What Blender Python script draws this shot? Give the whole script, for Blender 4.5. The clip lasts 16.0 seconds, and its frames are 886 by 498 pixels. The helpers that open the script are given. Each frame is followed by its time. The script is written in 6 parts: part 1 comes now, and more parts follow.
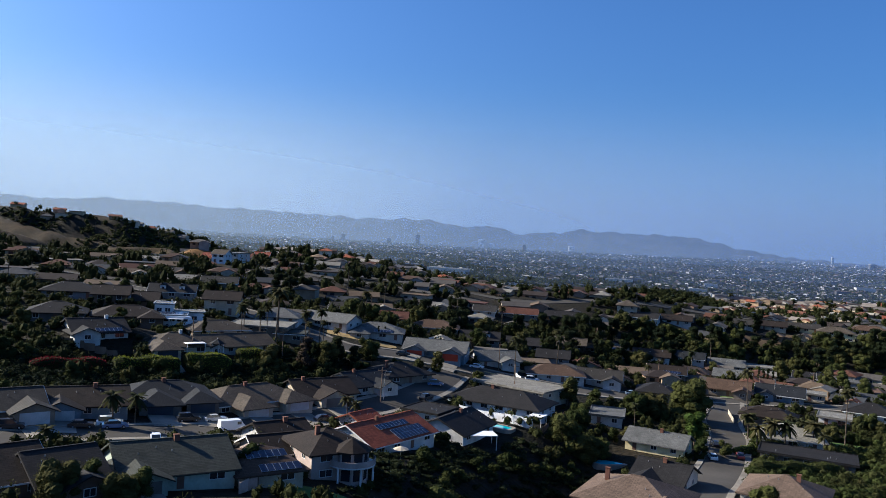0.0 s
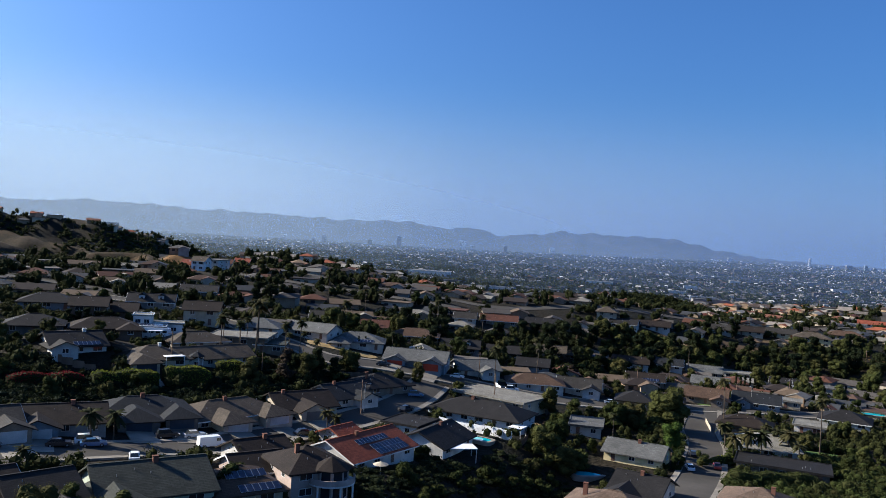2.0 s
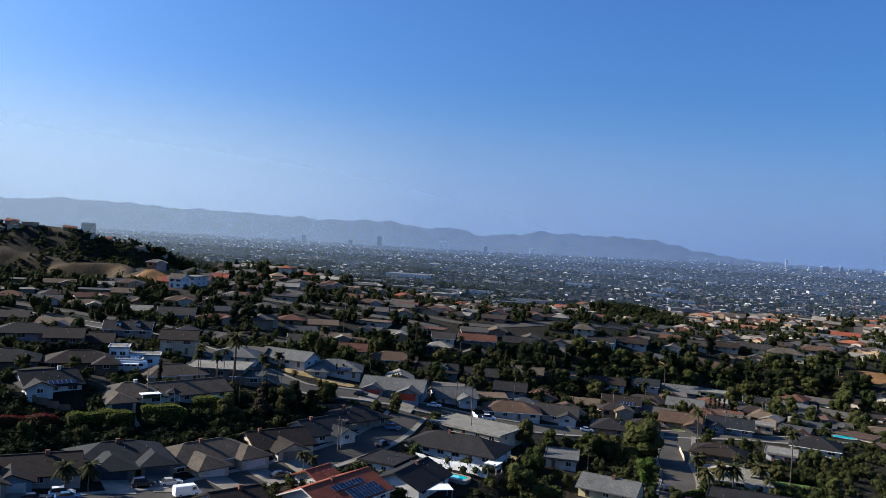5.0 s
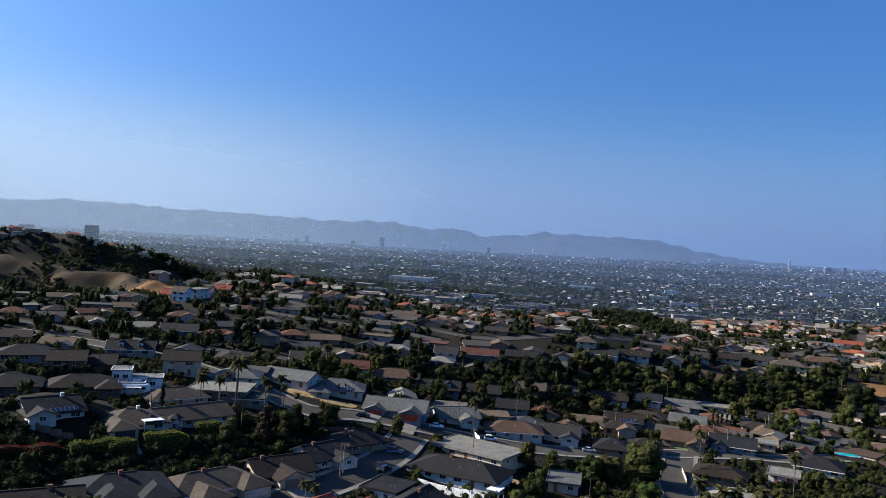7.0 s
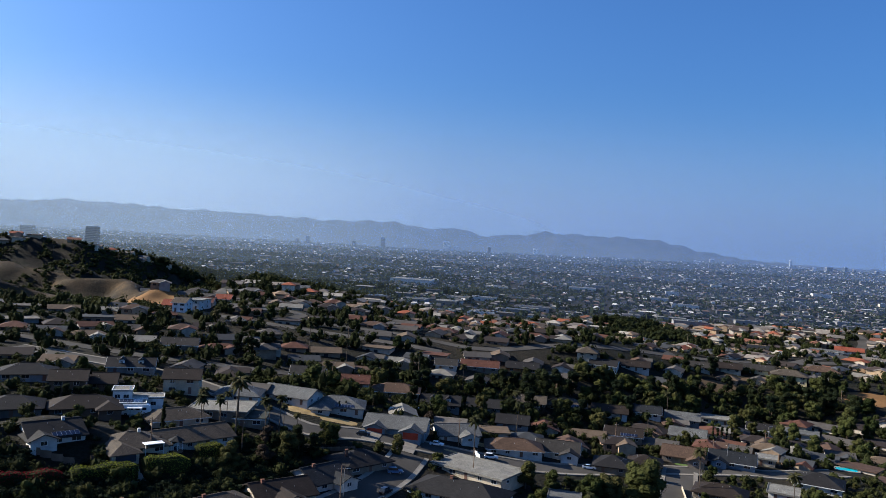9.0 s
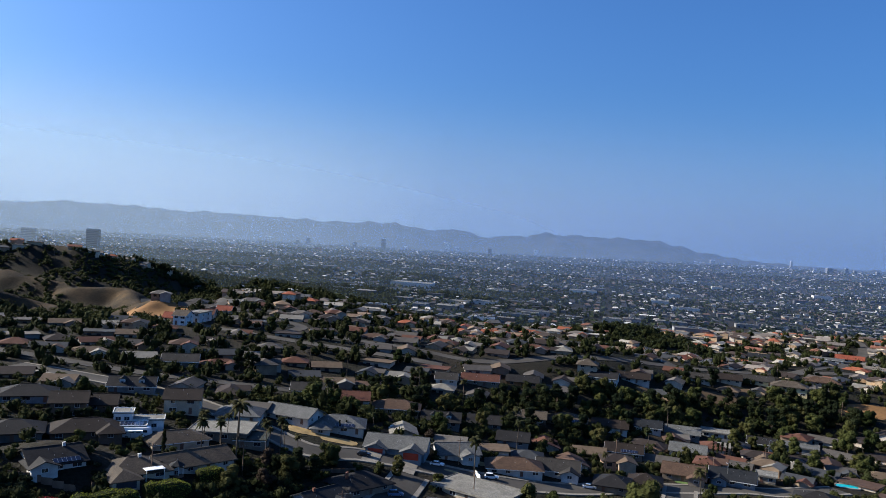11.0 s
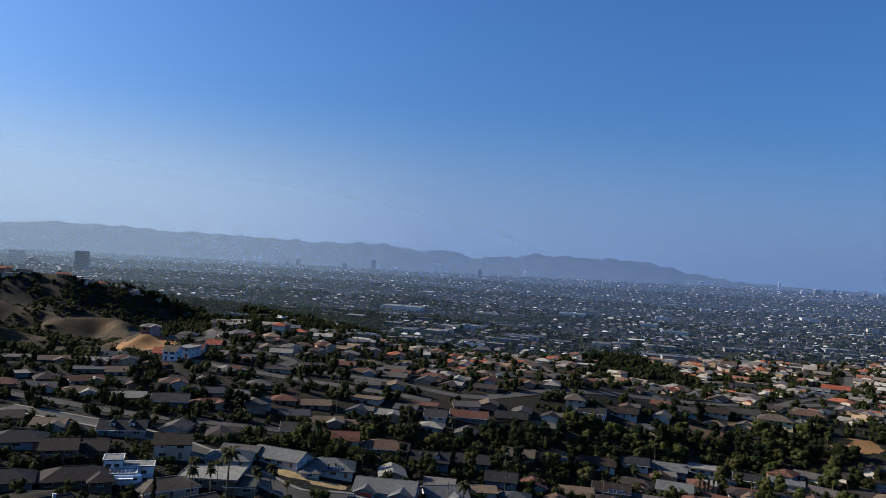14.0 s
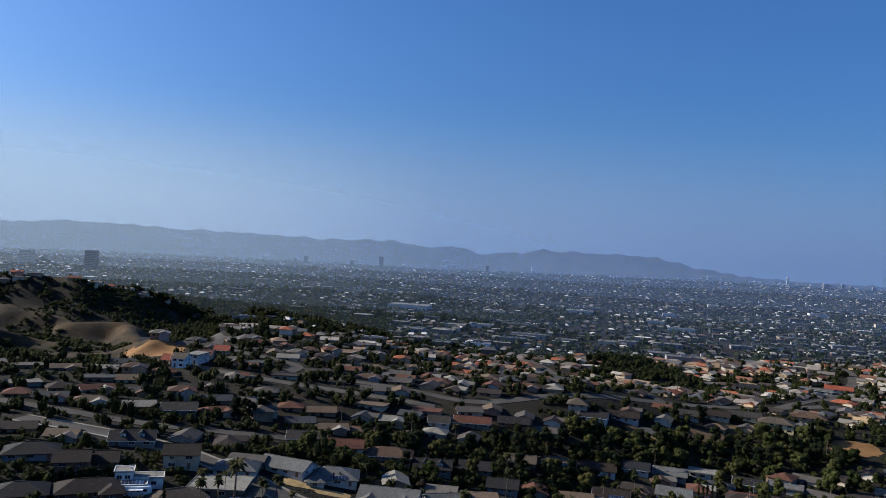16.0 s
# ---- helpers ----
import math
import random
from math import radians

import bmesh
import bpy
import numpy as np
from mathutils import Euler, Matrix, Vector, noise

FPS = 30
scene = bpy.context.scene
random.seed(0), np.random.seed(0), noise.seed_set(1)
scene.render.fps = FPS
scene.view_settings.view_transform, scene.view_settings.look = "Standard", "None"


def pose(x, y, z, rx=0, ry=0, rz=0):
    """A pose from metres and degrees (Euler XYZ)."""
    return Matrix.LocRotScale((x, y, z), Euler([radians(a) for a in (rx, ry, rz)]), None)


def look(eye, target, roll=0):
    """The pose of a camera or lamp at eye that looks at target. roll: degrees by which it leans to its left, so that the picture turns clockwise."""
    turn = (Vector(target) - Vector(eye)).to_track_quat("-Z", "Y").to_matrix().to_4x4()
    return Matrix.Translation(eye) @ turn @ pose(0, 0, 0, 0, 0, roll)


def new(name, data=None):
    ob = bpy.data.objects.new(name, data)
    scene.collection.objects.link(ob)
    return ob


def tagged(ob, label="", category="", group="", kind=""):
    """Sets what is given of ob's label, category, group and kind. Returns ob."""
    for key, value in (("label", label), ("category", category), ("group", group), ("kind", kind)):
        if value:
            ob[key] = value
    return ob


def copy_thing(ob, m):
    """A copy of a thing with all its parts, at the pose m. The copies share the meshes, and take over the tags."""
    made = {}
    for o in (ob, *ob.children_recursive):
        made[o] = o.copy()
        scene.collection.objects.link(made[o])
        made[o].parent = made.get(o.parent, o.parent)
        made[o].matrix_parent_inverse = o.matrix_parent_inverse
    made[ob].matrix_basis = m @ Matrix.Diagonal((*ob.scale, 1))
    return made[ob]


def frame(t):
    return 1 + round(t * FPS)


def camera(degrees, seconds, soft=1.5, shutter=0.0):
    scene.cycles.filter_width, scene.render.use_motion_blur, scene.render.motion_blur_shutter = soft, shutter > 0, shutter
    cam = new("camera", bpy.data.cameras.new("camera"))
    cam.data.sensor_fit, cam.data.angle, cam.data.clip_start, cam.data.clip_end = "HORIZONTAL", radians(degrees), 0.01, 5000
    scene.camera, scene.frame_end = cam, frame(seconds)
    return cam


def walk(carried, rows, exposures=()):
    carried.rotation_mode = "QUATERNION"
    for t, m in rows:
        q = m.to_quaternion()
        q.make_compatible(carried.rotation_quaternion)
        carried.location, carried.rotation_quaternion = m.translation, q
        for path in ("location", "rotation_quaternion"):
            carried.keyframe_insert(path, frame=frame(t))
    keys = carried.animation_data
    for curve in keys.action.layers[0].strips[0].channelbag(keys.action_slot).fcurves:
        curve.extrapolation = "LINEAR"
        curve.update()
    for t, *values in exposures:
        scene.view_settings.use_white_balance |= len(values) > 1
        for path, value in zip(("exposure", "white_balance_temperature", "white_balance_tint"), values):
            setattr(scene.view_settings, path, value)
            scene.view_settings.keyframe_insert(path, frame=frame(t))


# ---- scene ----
# The drone climbs almost straight up: seconds, place, pitch, roll, yaw.
cam = camera(57, 16.0, soft=0.5)
PATH = [
    (0, 0.00, 0.00, 120.00, -1.00, -3.60, 0.00),
    (0.5, -0.07, 0.12, 120.12, -1.02, -3.58, -0.00),
    (1, 0.12, -0.23, 120.40, -0.89, -3.66, -0.66),
    (1.5, 0.13, -0.57, 121.38, -0.87, -3.67, -1.10),
    (2, 0.16, -0.80, 122.94, -0.84, -3.60, -1.31),
    (2.5, -0.07, -0.69, 124.40, -0.90, -3.54, -1.21),
    (3, -0.19, -0.67, 126.08, -0.92, -3.46, -1.07),
    (3.5, 0.04, -0.79, 127.81, -0.91, -3.46, -1.21),
    (4, 0.25, -1.31, 129.66, -0.92, -3.58, -1.91),
    (6.5, 0.46, -2.10, 138.20, -0.87, -3.79, -2.89),
    (7, 0.21, -1.92, 139.94, -0.93, -3.70, -2.48),
    (7.5, 0.20, -2.02, 141.42, -0.95, -3.76, -2.49),
    (8, 0.12, -2.26, 143.25, -0.98, -3.79, -2.77),
    (8.5, -0.01, -2.02, 144.55, -1.02, -3.63, -2.42),
    (9, 0.03, -2.20, 146.30, -1.03, -3.67, -2.42),
    (11.5, -0.30, -2.38, 154.41, -1.03, -3.60, -2.38),
    (12, -0.31, -2.76, 156.11, -0.96, -3.61, -2.50),
    (12.5, 0.24, -3.81, 157.71, -0.69, -3.67, -2.84),
    (13, 0.22, -4.40, 158.92, -0.17, -3.76, -3.43),
    (13.5, -0.02, -5.19, 160.20, 0.16, -3.78, -3.45),
    (14, -0.44, -6.06, 161.46, 0.37, -3.66, -3.07),
    (14.5, -0.35, -7.34, 162.85, 0.40, -3.54, -2.73),
    (15, -0.13, -8.89, 164.51, 0.26, -3.40, -2.59),
    (15.5, 0.39, -10.57, 166.20, 0.14, -3.38, -2.58),
    (16, 1.36, -12.47, 168.00, -0.00, -3.35, -2.51),
]
walk(cam, [(t, pose(x, y, z, 90 + pitch, roll, yaw)) for t, x, y, z, pitch, roll, yaw in PATH],
     exposures=[(0, 1.34, 4880, 10), (12.5, 1.34, 4880, 10), (14, 1.07, 4880, 10), (16, 1.06, 4880, 10)])
# END PATH

# ---------------------------------------------------------------- light
SUN_AZ, SUN_EL = -74.5, 26.0      # degrees from the first heading, above the horizon
world = bpy.data.worlds.new("world")
scene.world = world
world.use_nodes = True
wn = world.node_tree.nodes
sky = wn.new("ShaderNodeTexSky")
sky.sky_type = 'NISHITA'
sky.sun_disc = False
sky.sun_elevation = radians(SUN_EL)
sky.sun_rotation = radians(SUN_AZ)
sky.altitude = 100
sky.air_density = 1.0
sky.dust_density = 2.8
sky.ozone_density = 7.0
wn["Background"].inputs["Strength"].default_value = 0.05
world.node_tree.links.new(sky.outputs[0], wn["Background"].inputs["Color"])
lamp = bpy.data.lights.new("sun", 'SUN')
lamp.energy, lamp.angle, lamp.color = 5.2, radians(0.5), (1.0, 0.76, 0.47)
az, el = radians(SUN_AZ), radians(SUN_EL)
sun = new("sun", lamp)
sun.matrix_world = look((math.sin(az) * math.cos(el) * 100, math.cos(az) * math.cos(el) * 100, math.sin(el) * 100), (0, 0, 0))


# ---------------------------------------------------------------- materials
def shader(name, rough=0.8, metal=0.0):
    m = bpy.data.materials.new(name)
    m.use_nodes = True
    nt = m.node_tree
    b = nt.nodes["Principled BSDF"]
    b.inputs["Roughness"].default_value = rough
    b.inputs["Metallic"].default_value = metal
    if rough > 0.55:
        b.inputs["Specular IOR Level"].default_value = 0.12
    return m, nt, b


def ramp(nt, stops, source, linear=True):
    r = nt.nodes.new("ShaderNodeValToRGB")
    r.color_ramp.interpolation = 'LINEAR' if linear else 'CONSTANT'
    e = r.color_ramp.elements
    while len(e) < len(stops):
        e.new(0.5)
    for i, (p, c) in enumerate(stops):
        e[i].position, e[i].color = p, (*c, 1)
    nt.links.new(source, r.inputs[0])
    return r.outputs[0]


def noise_tex(nt, scale, detail=3.0, coord="Object"):
    tc = nt.nodes.new("ShaderNodeTexCoord")
    n = nt.nodes.new("ShaderNodeTexNoise")
    n.inputs["Scale"].default_value, n.inputs["Detail"].default_value = scale, detail
    nt.links.new(tc.outputs[coord], n.inputs["Vector"])
    return n.outputs[0]


def mix(nt, a, b, fac, mode='MIX'):
    n = nt.nodes.new("ShaderNodeMix")
    n.data_type, n.blend_type = 'RGBA', mode
    for s, v in ((n.inputs[0], fac), (n.inputs[6], a), (n.inputs[7], b)):
        if isinstance(v, (int, float)):
            s.default_value = v
        elif isinstance(v, tuple):
            s.default_value = (*v, 1)
        else:
            nt.links.new(v, s)
    return n.outputs[2]


def bump(nt, b, height, strength, distance=0.05):
    n = nt.nodes.new("ShaderNodeBump")
    n.inputs["Strength"].default_value, n.inputs["Distance"].default_value = strength, distance
    nt.links.new(height, n.inputs["Height"])
    nt.links.new(n.outputs[0], b.inputs["Normal"])


def plain_mat(name, col, rough=0.8, metal=0.0, grain=6.0, stain=0.35, vary=0.12, island=False):
    """Colour with fine grain, larger stains and a slight shift from object to object."""
    m, nt, b = shader(name, rough, metal)
    fine = noise_tex(nt, grain, 4)
    big = noise_tex(nt, stain, 3)
    dark = tuple(c * 0.72 for c in col)
    lite = tuple(min(1, c * 1.18) for c in col)
    c = ramp(nt, ((0.3, dark), (0.7, lite)), big)
    c = mix(nt, c, ramp(nt, ((0.3, (0.75,) * 3), (0.7, (1.0,) * 3)), fine), 0.6, 'MULTIPLY')
    if island:
        rnd = nt.nodes.new("ShaderNodeNewGeometry").outputs["Random Per Island"]
    else:
        rnd = nt.nodes.new("ShaderNodeObjectInfo").outputs["Random"]
    c = mix(nt, c, ramp(nt, ((0.0, (1 - vary,) * 3), (1.0, (1 + vary,) * 3)), rnd), 1.0, 'MULTIPLY')
    nt.links.new(c, b.inputs["Base Color"])
    bump(nt, b, fine, 0.25, 0.02)
    return m


def roof_mat(name, col):
    m, nt, b = shader(name, 0.75)
    tc = nt.nodes.new("ShaderNodeTexCoord")
    br = nt.nodes.new("ShaderNodeTexBrick")
    br.inputs["Scale"].default_value = 1.0
    br.inputs["Brick Width"].default_value, br.inputs["Row Height"].default_value = 0.9, 0.32
    br.inputs["Mortar Size"].default_value = 0.03
    br.inputs["Color1"].default_value = (*[c * 0.82 for c in col], 1)
    br.inputs["Color2"].default_value = (*[min(1, c * 1.16) for c in col], 1)
    br.inputs["Mortar"].default_value = (*[c * 0.55 for c in col], 1)
    nt.links.new(tc.outputs["Object"], br.inputs["Vector"])
    big = noise_tex(nt, 0.28, 4)
    streak = noise_tex(nt, 1.7, 3)
    c = mix(nt, br.outputs[0], ramp(nt, ((0.25, (0.68,) * 3), (0.75, (1.12,) * 3)), big), 1.0, 'MULTIPLY')
    c = mix(nt, c, ramp(nt, ((0.35, (0.8,) * 3), (0.7, (1.05,) * 3)), streak), 0.7, 'MULTIPLY')
    nt.links.new(c, b.inputs["Base Color"])
    bump(nt, b, br.outputs[1], 0.3, 0.03)
    return m


ROOFS = {k: roof_mat("roof_" + k, c) for k, c in dict(
    grey=(0.038, 0.035, 0.031), umber=(0.026, 0.020, 0.016), slate=(0.021, 0.023, 0.026), tan=(0.080, 0.066, 0.049),
    charcoal=(0.021, 0.020, 0.020), moss=(0.044, 0.048, 0.040), brown=(0.087, 0.057, 0.038), terracotta=(0.215, 0.066, 0.036),
    pale=(0.200, 0.192, 0.166), ash=(0.112, 0.113, 0.108), sand=(0.135, 0.098, 0.072), rust=(0.091, 0.041, 0.027)).items()}
WALLS = {k: plain_mat("stucco_" + k, c, 0.9, grain=3.0) for k, c in dict(
    tan=(0.204, 0.170, 0.131), blue=(0.160, 0.200, 0.243), taupe=(0.136, 0.127, 0.116), cream=(0.400, 0.350, 0.265), bright=(0.70, 0.70, 0.68), white=(0.480, 0.470, 0.440),
    brown=(0.131, 0.092, 0.068), mint=(0.330, 0.370, 0.300), pink=(0.380, 0.310, 0.270), yellow=(0.560, 0.480, 0.270), grey=(0.194, 0.194, 0.194),
    orange=(0.400, 0.200, 0.090)).items()}
M_TRIM = plain_mat("white_painted_trim", (0.62, 0.62, 0.60), 0.6)
M_GARAGE = plain_mat("painted_garage_door", (0.5, 0.49, 0.47), 0.6)
M_GARAGE_DARK = plain_mat("blue_garage_door", (0.045, 0.055, 0.075), 0.6)
M_GARAGE_TAN = plain_mat("tan_garage_door", (0.16, 0.14, 0.12), 0.6)
M_GARAGE_RED = plain_mat("red_garage_door", (0.30, 0.055, 0.03), 0.7)
M_DOOR = plain_mat("stained_door", (0.13, 0.07, 0.045), 0.5)
M_BRICK = plain_mat("chimney_brick", (0.17, 0.085, 0.058), 0.9, grain=14)
M_ASPHALT = plain_mat("asphalt", (0.066, 0.061, 0.053), 0.85, grain=2.0, stain=0.08)
M_CONC = plain_mat("concrete", (0.225, 0.205, 0.170), 0.85, grain=3.0, stain=0.3)
M_WOOD = plain_mat("weathered_wood", (0.16, 0.11, 0.075), 0.85, grain=9)
M_METAL = plain_mat("grey_metal", (0.35, 0.36, 0.37), 0.45, 0.6)
M_TYRE = plain_mat("rubber", (0.02, 0.02, 0.02), 0.8)
M_TRUNK = plain_mat("bark", (0.12, 0.09, 0.065), 0.95, grain=8)
M_PALMTRUNK = plain_mat("palm_bark", (0.10, 0.08, 0.06), 0.95, grain=5)
m, nt, b = shader("window_glass", 0.08)
b.inputs["Base Color"].default_value = (0.02, 0.024, 0.03, 1)
M_GLASS = m
m, nt, b = shader("solar_glass", 0.18)
b.inputs["Base Color"].default_value = (0.012, 0.016, 0.035, 1)
M_SOLAR = m
m, nt, b = shader("pool_water", 0.05)
nt.links.new(ramp(nt, ((0.3, (0.03, 0.33, 0.42)), (0.7, (0.06, 0.45, 0.52))), noise_tex(nt, 0.6)), b.inputs["Base Color"])
M_POOL = m


def leaf_mat(name, lo, hi, dry=None):
    m, nt, b = shader(name, 0.9)
    b.inputs["Specular IOR Level"].default_value = 0.05
    rnd = nt.nodes.new("ShaderNodeObjectInfo").outputs["Random"]
    isl = nt.nodes.new("ShaderNodeNewGeometry").outputs["Random Per Island"]
    stops = ((0.0, lo), (0.75, hi)) if dry is None else ((0.0, lo), (0.6, hi), (1.0, dry))
    c = ramp(nt, stops, rnd)
    c = mix(nt, c, ramp(nt, ((0.0, (0.72,) * 3), (1.0, (1.25,) * 3)), isl), 1.0, 'MULTIPLY')
    nt.links.new(c, b.inputs["Base Color"])
    tr = nt.nodes.new("ShaderNodeBsdfTranslucent")
    nt.links.new(c, tr.inputs["Color"])
    ms = nt.nodes.new("ShaderNodeMixShader")
    ms.inputs[0].default_value = 0.22
    nt.links.new(b.outputs[0], ms.inputs[1])
    nt.links.new(tr.outputs[0], ms.inputs[2])
    nt.links.new(ms.outputs[0], nt.nodes["Material Output"].inputs[0])
    return m


M_LEAF = leaf_mat("broad_leaves", (0.021, 0.028, 0.008), (0.047, 0.053, 0.015), (0.053, 0.050, 0.017))
M_FRESH = leaf_mat("fresh_leaves", (0.045, 0.070, 0.014), (0.055, 0.080, 0.016))
# conifer leaves; on the two banks this dark tone also stands for shade
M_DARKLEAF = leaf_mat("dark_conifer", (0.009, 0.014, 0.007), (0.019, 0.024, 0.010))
M_HEDGE = leaf_mat("hedge_leaves", (0.120, 0.135, 0.016), (0.160, 0.175, 0.024))
M_PALM = leaf_mat("palm_fronds", (0.024, 0.030, 0.012), (0.058, 0.053, 0.022))
M_RED = leaf_mat("red_flowers", (0.107, 0.010, 0.014), (0.155, 0.014, 0.024))
M_BARE = leaf_mat("bare_twigs", (0.026, 0.020, 0.014), (0.040, 0.030, 0.021))


def earth_mat():
    """Dry slopes, soil, scrub and tired lawn in patches of several sizes."""
    m, nt, b = shader("dry_ground", 0.95)
    n1, n2, n3 = noise_tex(nt, 0.012, 4), noise_tex(nt, 0.07, 5), noise_tex(nt, 0.9, 5)
    a = ramp(nt, ((0.36, (0.008, 0.010, 0.005)), (0.52, (0.017, 0.015, 0.010)), (0.68, (0.035, 0.026, 0.016))), n2)
    c = ramp(nt, ((0.38, (0.008, 0.010, 0.006)), (0.62, (0.025, 0.020, 0.012))), n1)
    col = mix(nt, a, c, 0.5)
    col = mix(nt, col, ramp(nt, ((0.35, (0.55,) * 3), (0.7, (1.15,) * 3)), n3), 1.0, 'MULTIPLY')
    at = nt.nodes.new("ShaderNodeAttribute")
    at.attribute_name = "dry"
    grass = ramp(nt, ((0.35, (0.022, 0.017, 0.010)), (0.55, (0.050, 0.035, 0.017)), (0.72, (0.085, 0.056, 0.025))), n2)
    grass = mix(nt, grass, ramp(nt, ((0.35, (0.6,) * 3), (0.7, (1.1,) * 3)), n3), 1.0, 'MULTIPLY')
    col = mix(nt, col, grass, at.outputs["Fac"])
    nt.links.new(col, b.inputs["Base Color"])
    bump(nt, b, n3, 0.8, 0.8)
    return m


M_EARTH = earth_mat()
M_LAWN = plain_mat("green_lawn", (0.10, 0.15, 0.04), 0.95, grain=1.5)
M_DRYLAWN = plain_mat("dry_lawn", (0.30, 0.22, 0.10), 0.95, grain=1.5)
M_TANSLOPE = plain_mat("tan_slope", (0.085, 0.060, 0.034), 0.95, grain=0.7, stain=0.12)
M_BARESLOPE = plain_mat("bare_earth", (0.19, 0.108, 0.042), 0.95, grain=0.8, stain=0.1)


def random_mat(name, stops, rough=0.8, island=False):
    m, nt, b = shader(name, rough)
    if island:
        rnd = nt.nodes.new("ShaderNodeNewGeometry").outputs["Random Per Island"]
    else:
        rnd = nt.nodes.new("ShaderNodeObjectInfo").outputs["Random"]
    c = ramp(nt, stops, rnd, linear=False)
    c = mix(nt, c, ramp(nt, ((0.3, (0.7,) * 3), (0.7, (1.1,) * 3)), noise_tex(nt, 0.5, 4)), 1.0, 'MULTIPLY')
    nt.links.new(c, b.inputs["Base Color"])
    return m


ROOF_MIX = ((0.0, (0.079, 0.076, 0.075)), (0.16, (0.037, 0.031, 0.030)), (0.30, (0.147, 0.055, 0.031)), (0.42, (0.118, 0.093, 0.069)),
            (0.54, (0.049, 0.055, 0.066)), (0.66, (0.197, 0.197, 0.186)), (0.76, (0.099, 0.051, 0.037)), (0.88, (0.133, 0.128, 0.123)))
WALL_MIX = ((0.0, (0.217, 0.210, 0.195)), (0.24, (0.195, 0.166, 0.126)), (0.46, (0.137, 0.112, 0.087)), (0.66, (0.303, 0.296, 0.278)),
            (0.76, (0.174, 0.134, 0.109)), (0.90, (0.130, 0.144, 0.159)))
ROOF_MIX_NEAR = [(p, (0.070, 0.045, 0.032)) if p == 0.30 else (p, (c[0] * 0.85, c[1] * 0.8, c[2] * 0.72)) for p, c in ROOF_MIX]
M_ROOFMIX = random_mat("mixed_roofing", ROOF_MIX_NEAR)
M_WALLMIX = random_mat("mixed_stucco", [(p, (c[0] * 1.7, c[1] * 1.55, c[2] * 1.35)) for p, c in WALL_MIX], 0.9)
# far copies are paler and warmer: sunlit brightness is put into their colour
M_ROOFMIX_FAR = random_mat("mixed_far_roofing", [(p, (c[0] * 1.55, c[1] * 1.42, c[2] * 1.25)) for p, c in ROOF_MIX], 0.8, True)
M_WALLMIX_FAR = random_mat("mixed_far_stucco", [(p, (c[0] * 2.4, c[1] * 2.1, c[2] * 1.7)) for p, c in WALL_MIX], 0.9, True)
M_CITY = random_mat("city_surfaces", ((0.0, (0.054, 0.054, 0.057)), (0.24, (0.108, 0.103, 0.097)), (0.42, (0.038, 0.038, 0.043)), (0.60, (0.162, 0.156, 0.151)),
                                      (0.70, (0.105, 0.070, 0.050)), (0.81, (0.260, 0.245, 0.220)), (0.91, (0.520, 0.500, 0.460))), 0.8, True)
M_CITYTREE = leaf_mat("city_trees", (0.022, 0.030, 0.015), (0.038, 0.045, 0.022))


# ---------------------------------------------------------------- mesh helpers
def link(name, verts, faces, mat, parent=None, label="", smooth=False, at=None):
    me = bpy.data.meshes.new(name)
    me.from_pydata(verts, [], faces)
    me.update()
    if smooth:
        me.shade_smooth()
    return put(name, me, mat, parent, label, at)


def put(name, me, mat=None, parent=None, label="", at=None):
    if mat and not me.materials:
        me.materials.append(mat)
    ob = new(name, me)
    if parent:
        ob.parent = parent
    if at is not None:
        ob.matrix_basis = at
    if label:
        ob["label"] = label
    return ob


class Shape:
    """Vertices and faces gathered for one mesh."""

    def __init__(self):
        self.v, self.f = [], []

    def add(self, verts, faces, m=None):
        k = len(self.v)
        self.v += [tuple(m @ Vector(p)) for p in verts] if m else [tuple(p) for p in verts]
        self.f += [tuple(i + k for i in f) for f in faces]
        return self

    def box(self, x0, x1, y0, y1, z0, z1, m=None):
        p = [(x0, y0, z0), (x1, y0, z0), (x1, y1, z0), (x0, y1, z0), (x0, y0, z1), (x1, y0, z1), (x1, y1, z1), (x0, y1, z1)]
        return self.add(p, [(0, 3, 2, 1), (4, 5, 6, 7), (0, 1, 5, 4), (1, 2, 6, 5), (2, 3, 7, 6), (3, 0, 4, 7)], m)

    def tube(self, path, radii, sides=7):
        k = len(self.v)
        for (x, y, z), r in zip(path, radii):
            self.v += [(x + r * math.cos(6.2832 * s / sides), y + r * math.sin(6.2832 * s / sides), z) for s in range(sides)]
        for i in range(len(path) - 1):
            for s in range(sides):
                a, b2 = k + i * sides + s, k + i * sides + (s + 1) % sides
                self.f.append((a, b2, b2 + sides, a + sides))
        self.f.append(tuple(k + (len(path) - 1) * sides + s for s in range(sides)))
        return self

    def link(self, name, mat, parent=None, label="", smooth=False, at=None):
        return link(name, self.v, self.f, mat, parent, label, smooth, at)


# ---------------------------------------------------------------- landform
HILLS = []


def hill(x, y, r, h):
    HILLS.append((x, y, r, h))


hill(0, 0, 126, 32.5)
hill(-120, 120, 99, 6.9)
hill(110, 110, 99, 10.8)
hill(-60, 190, 63, 0.4)
hill(20, 190, 54, -2.6)
hill(90, 210, 54, 2.8)
hill(-110, 260, 63, 10.7)
hill(-40, 270, 50, 8.9)
hill(25, 270, 45, 7.2)
hill(90, 290, 50, 3.5)
hill(160, 290, 63, 11.6)
hill(-160, 380, 81, 8.9)
hill(-60, 380, 63, 10.9)
hill(20, 370, 50, 8.6)
hill(90, 380, 50, 8.1)
hill(170, 390, 63, -5.5)
hill(250, 470, 72, 22.4)
hill(100, 460, 54, 21.8)
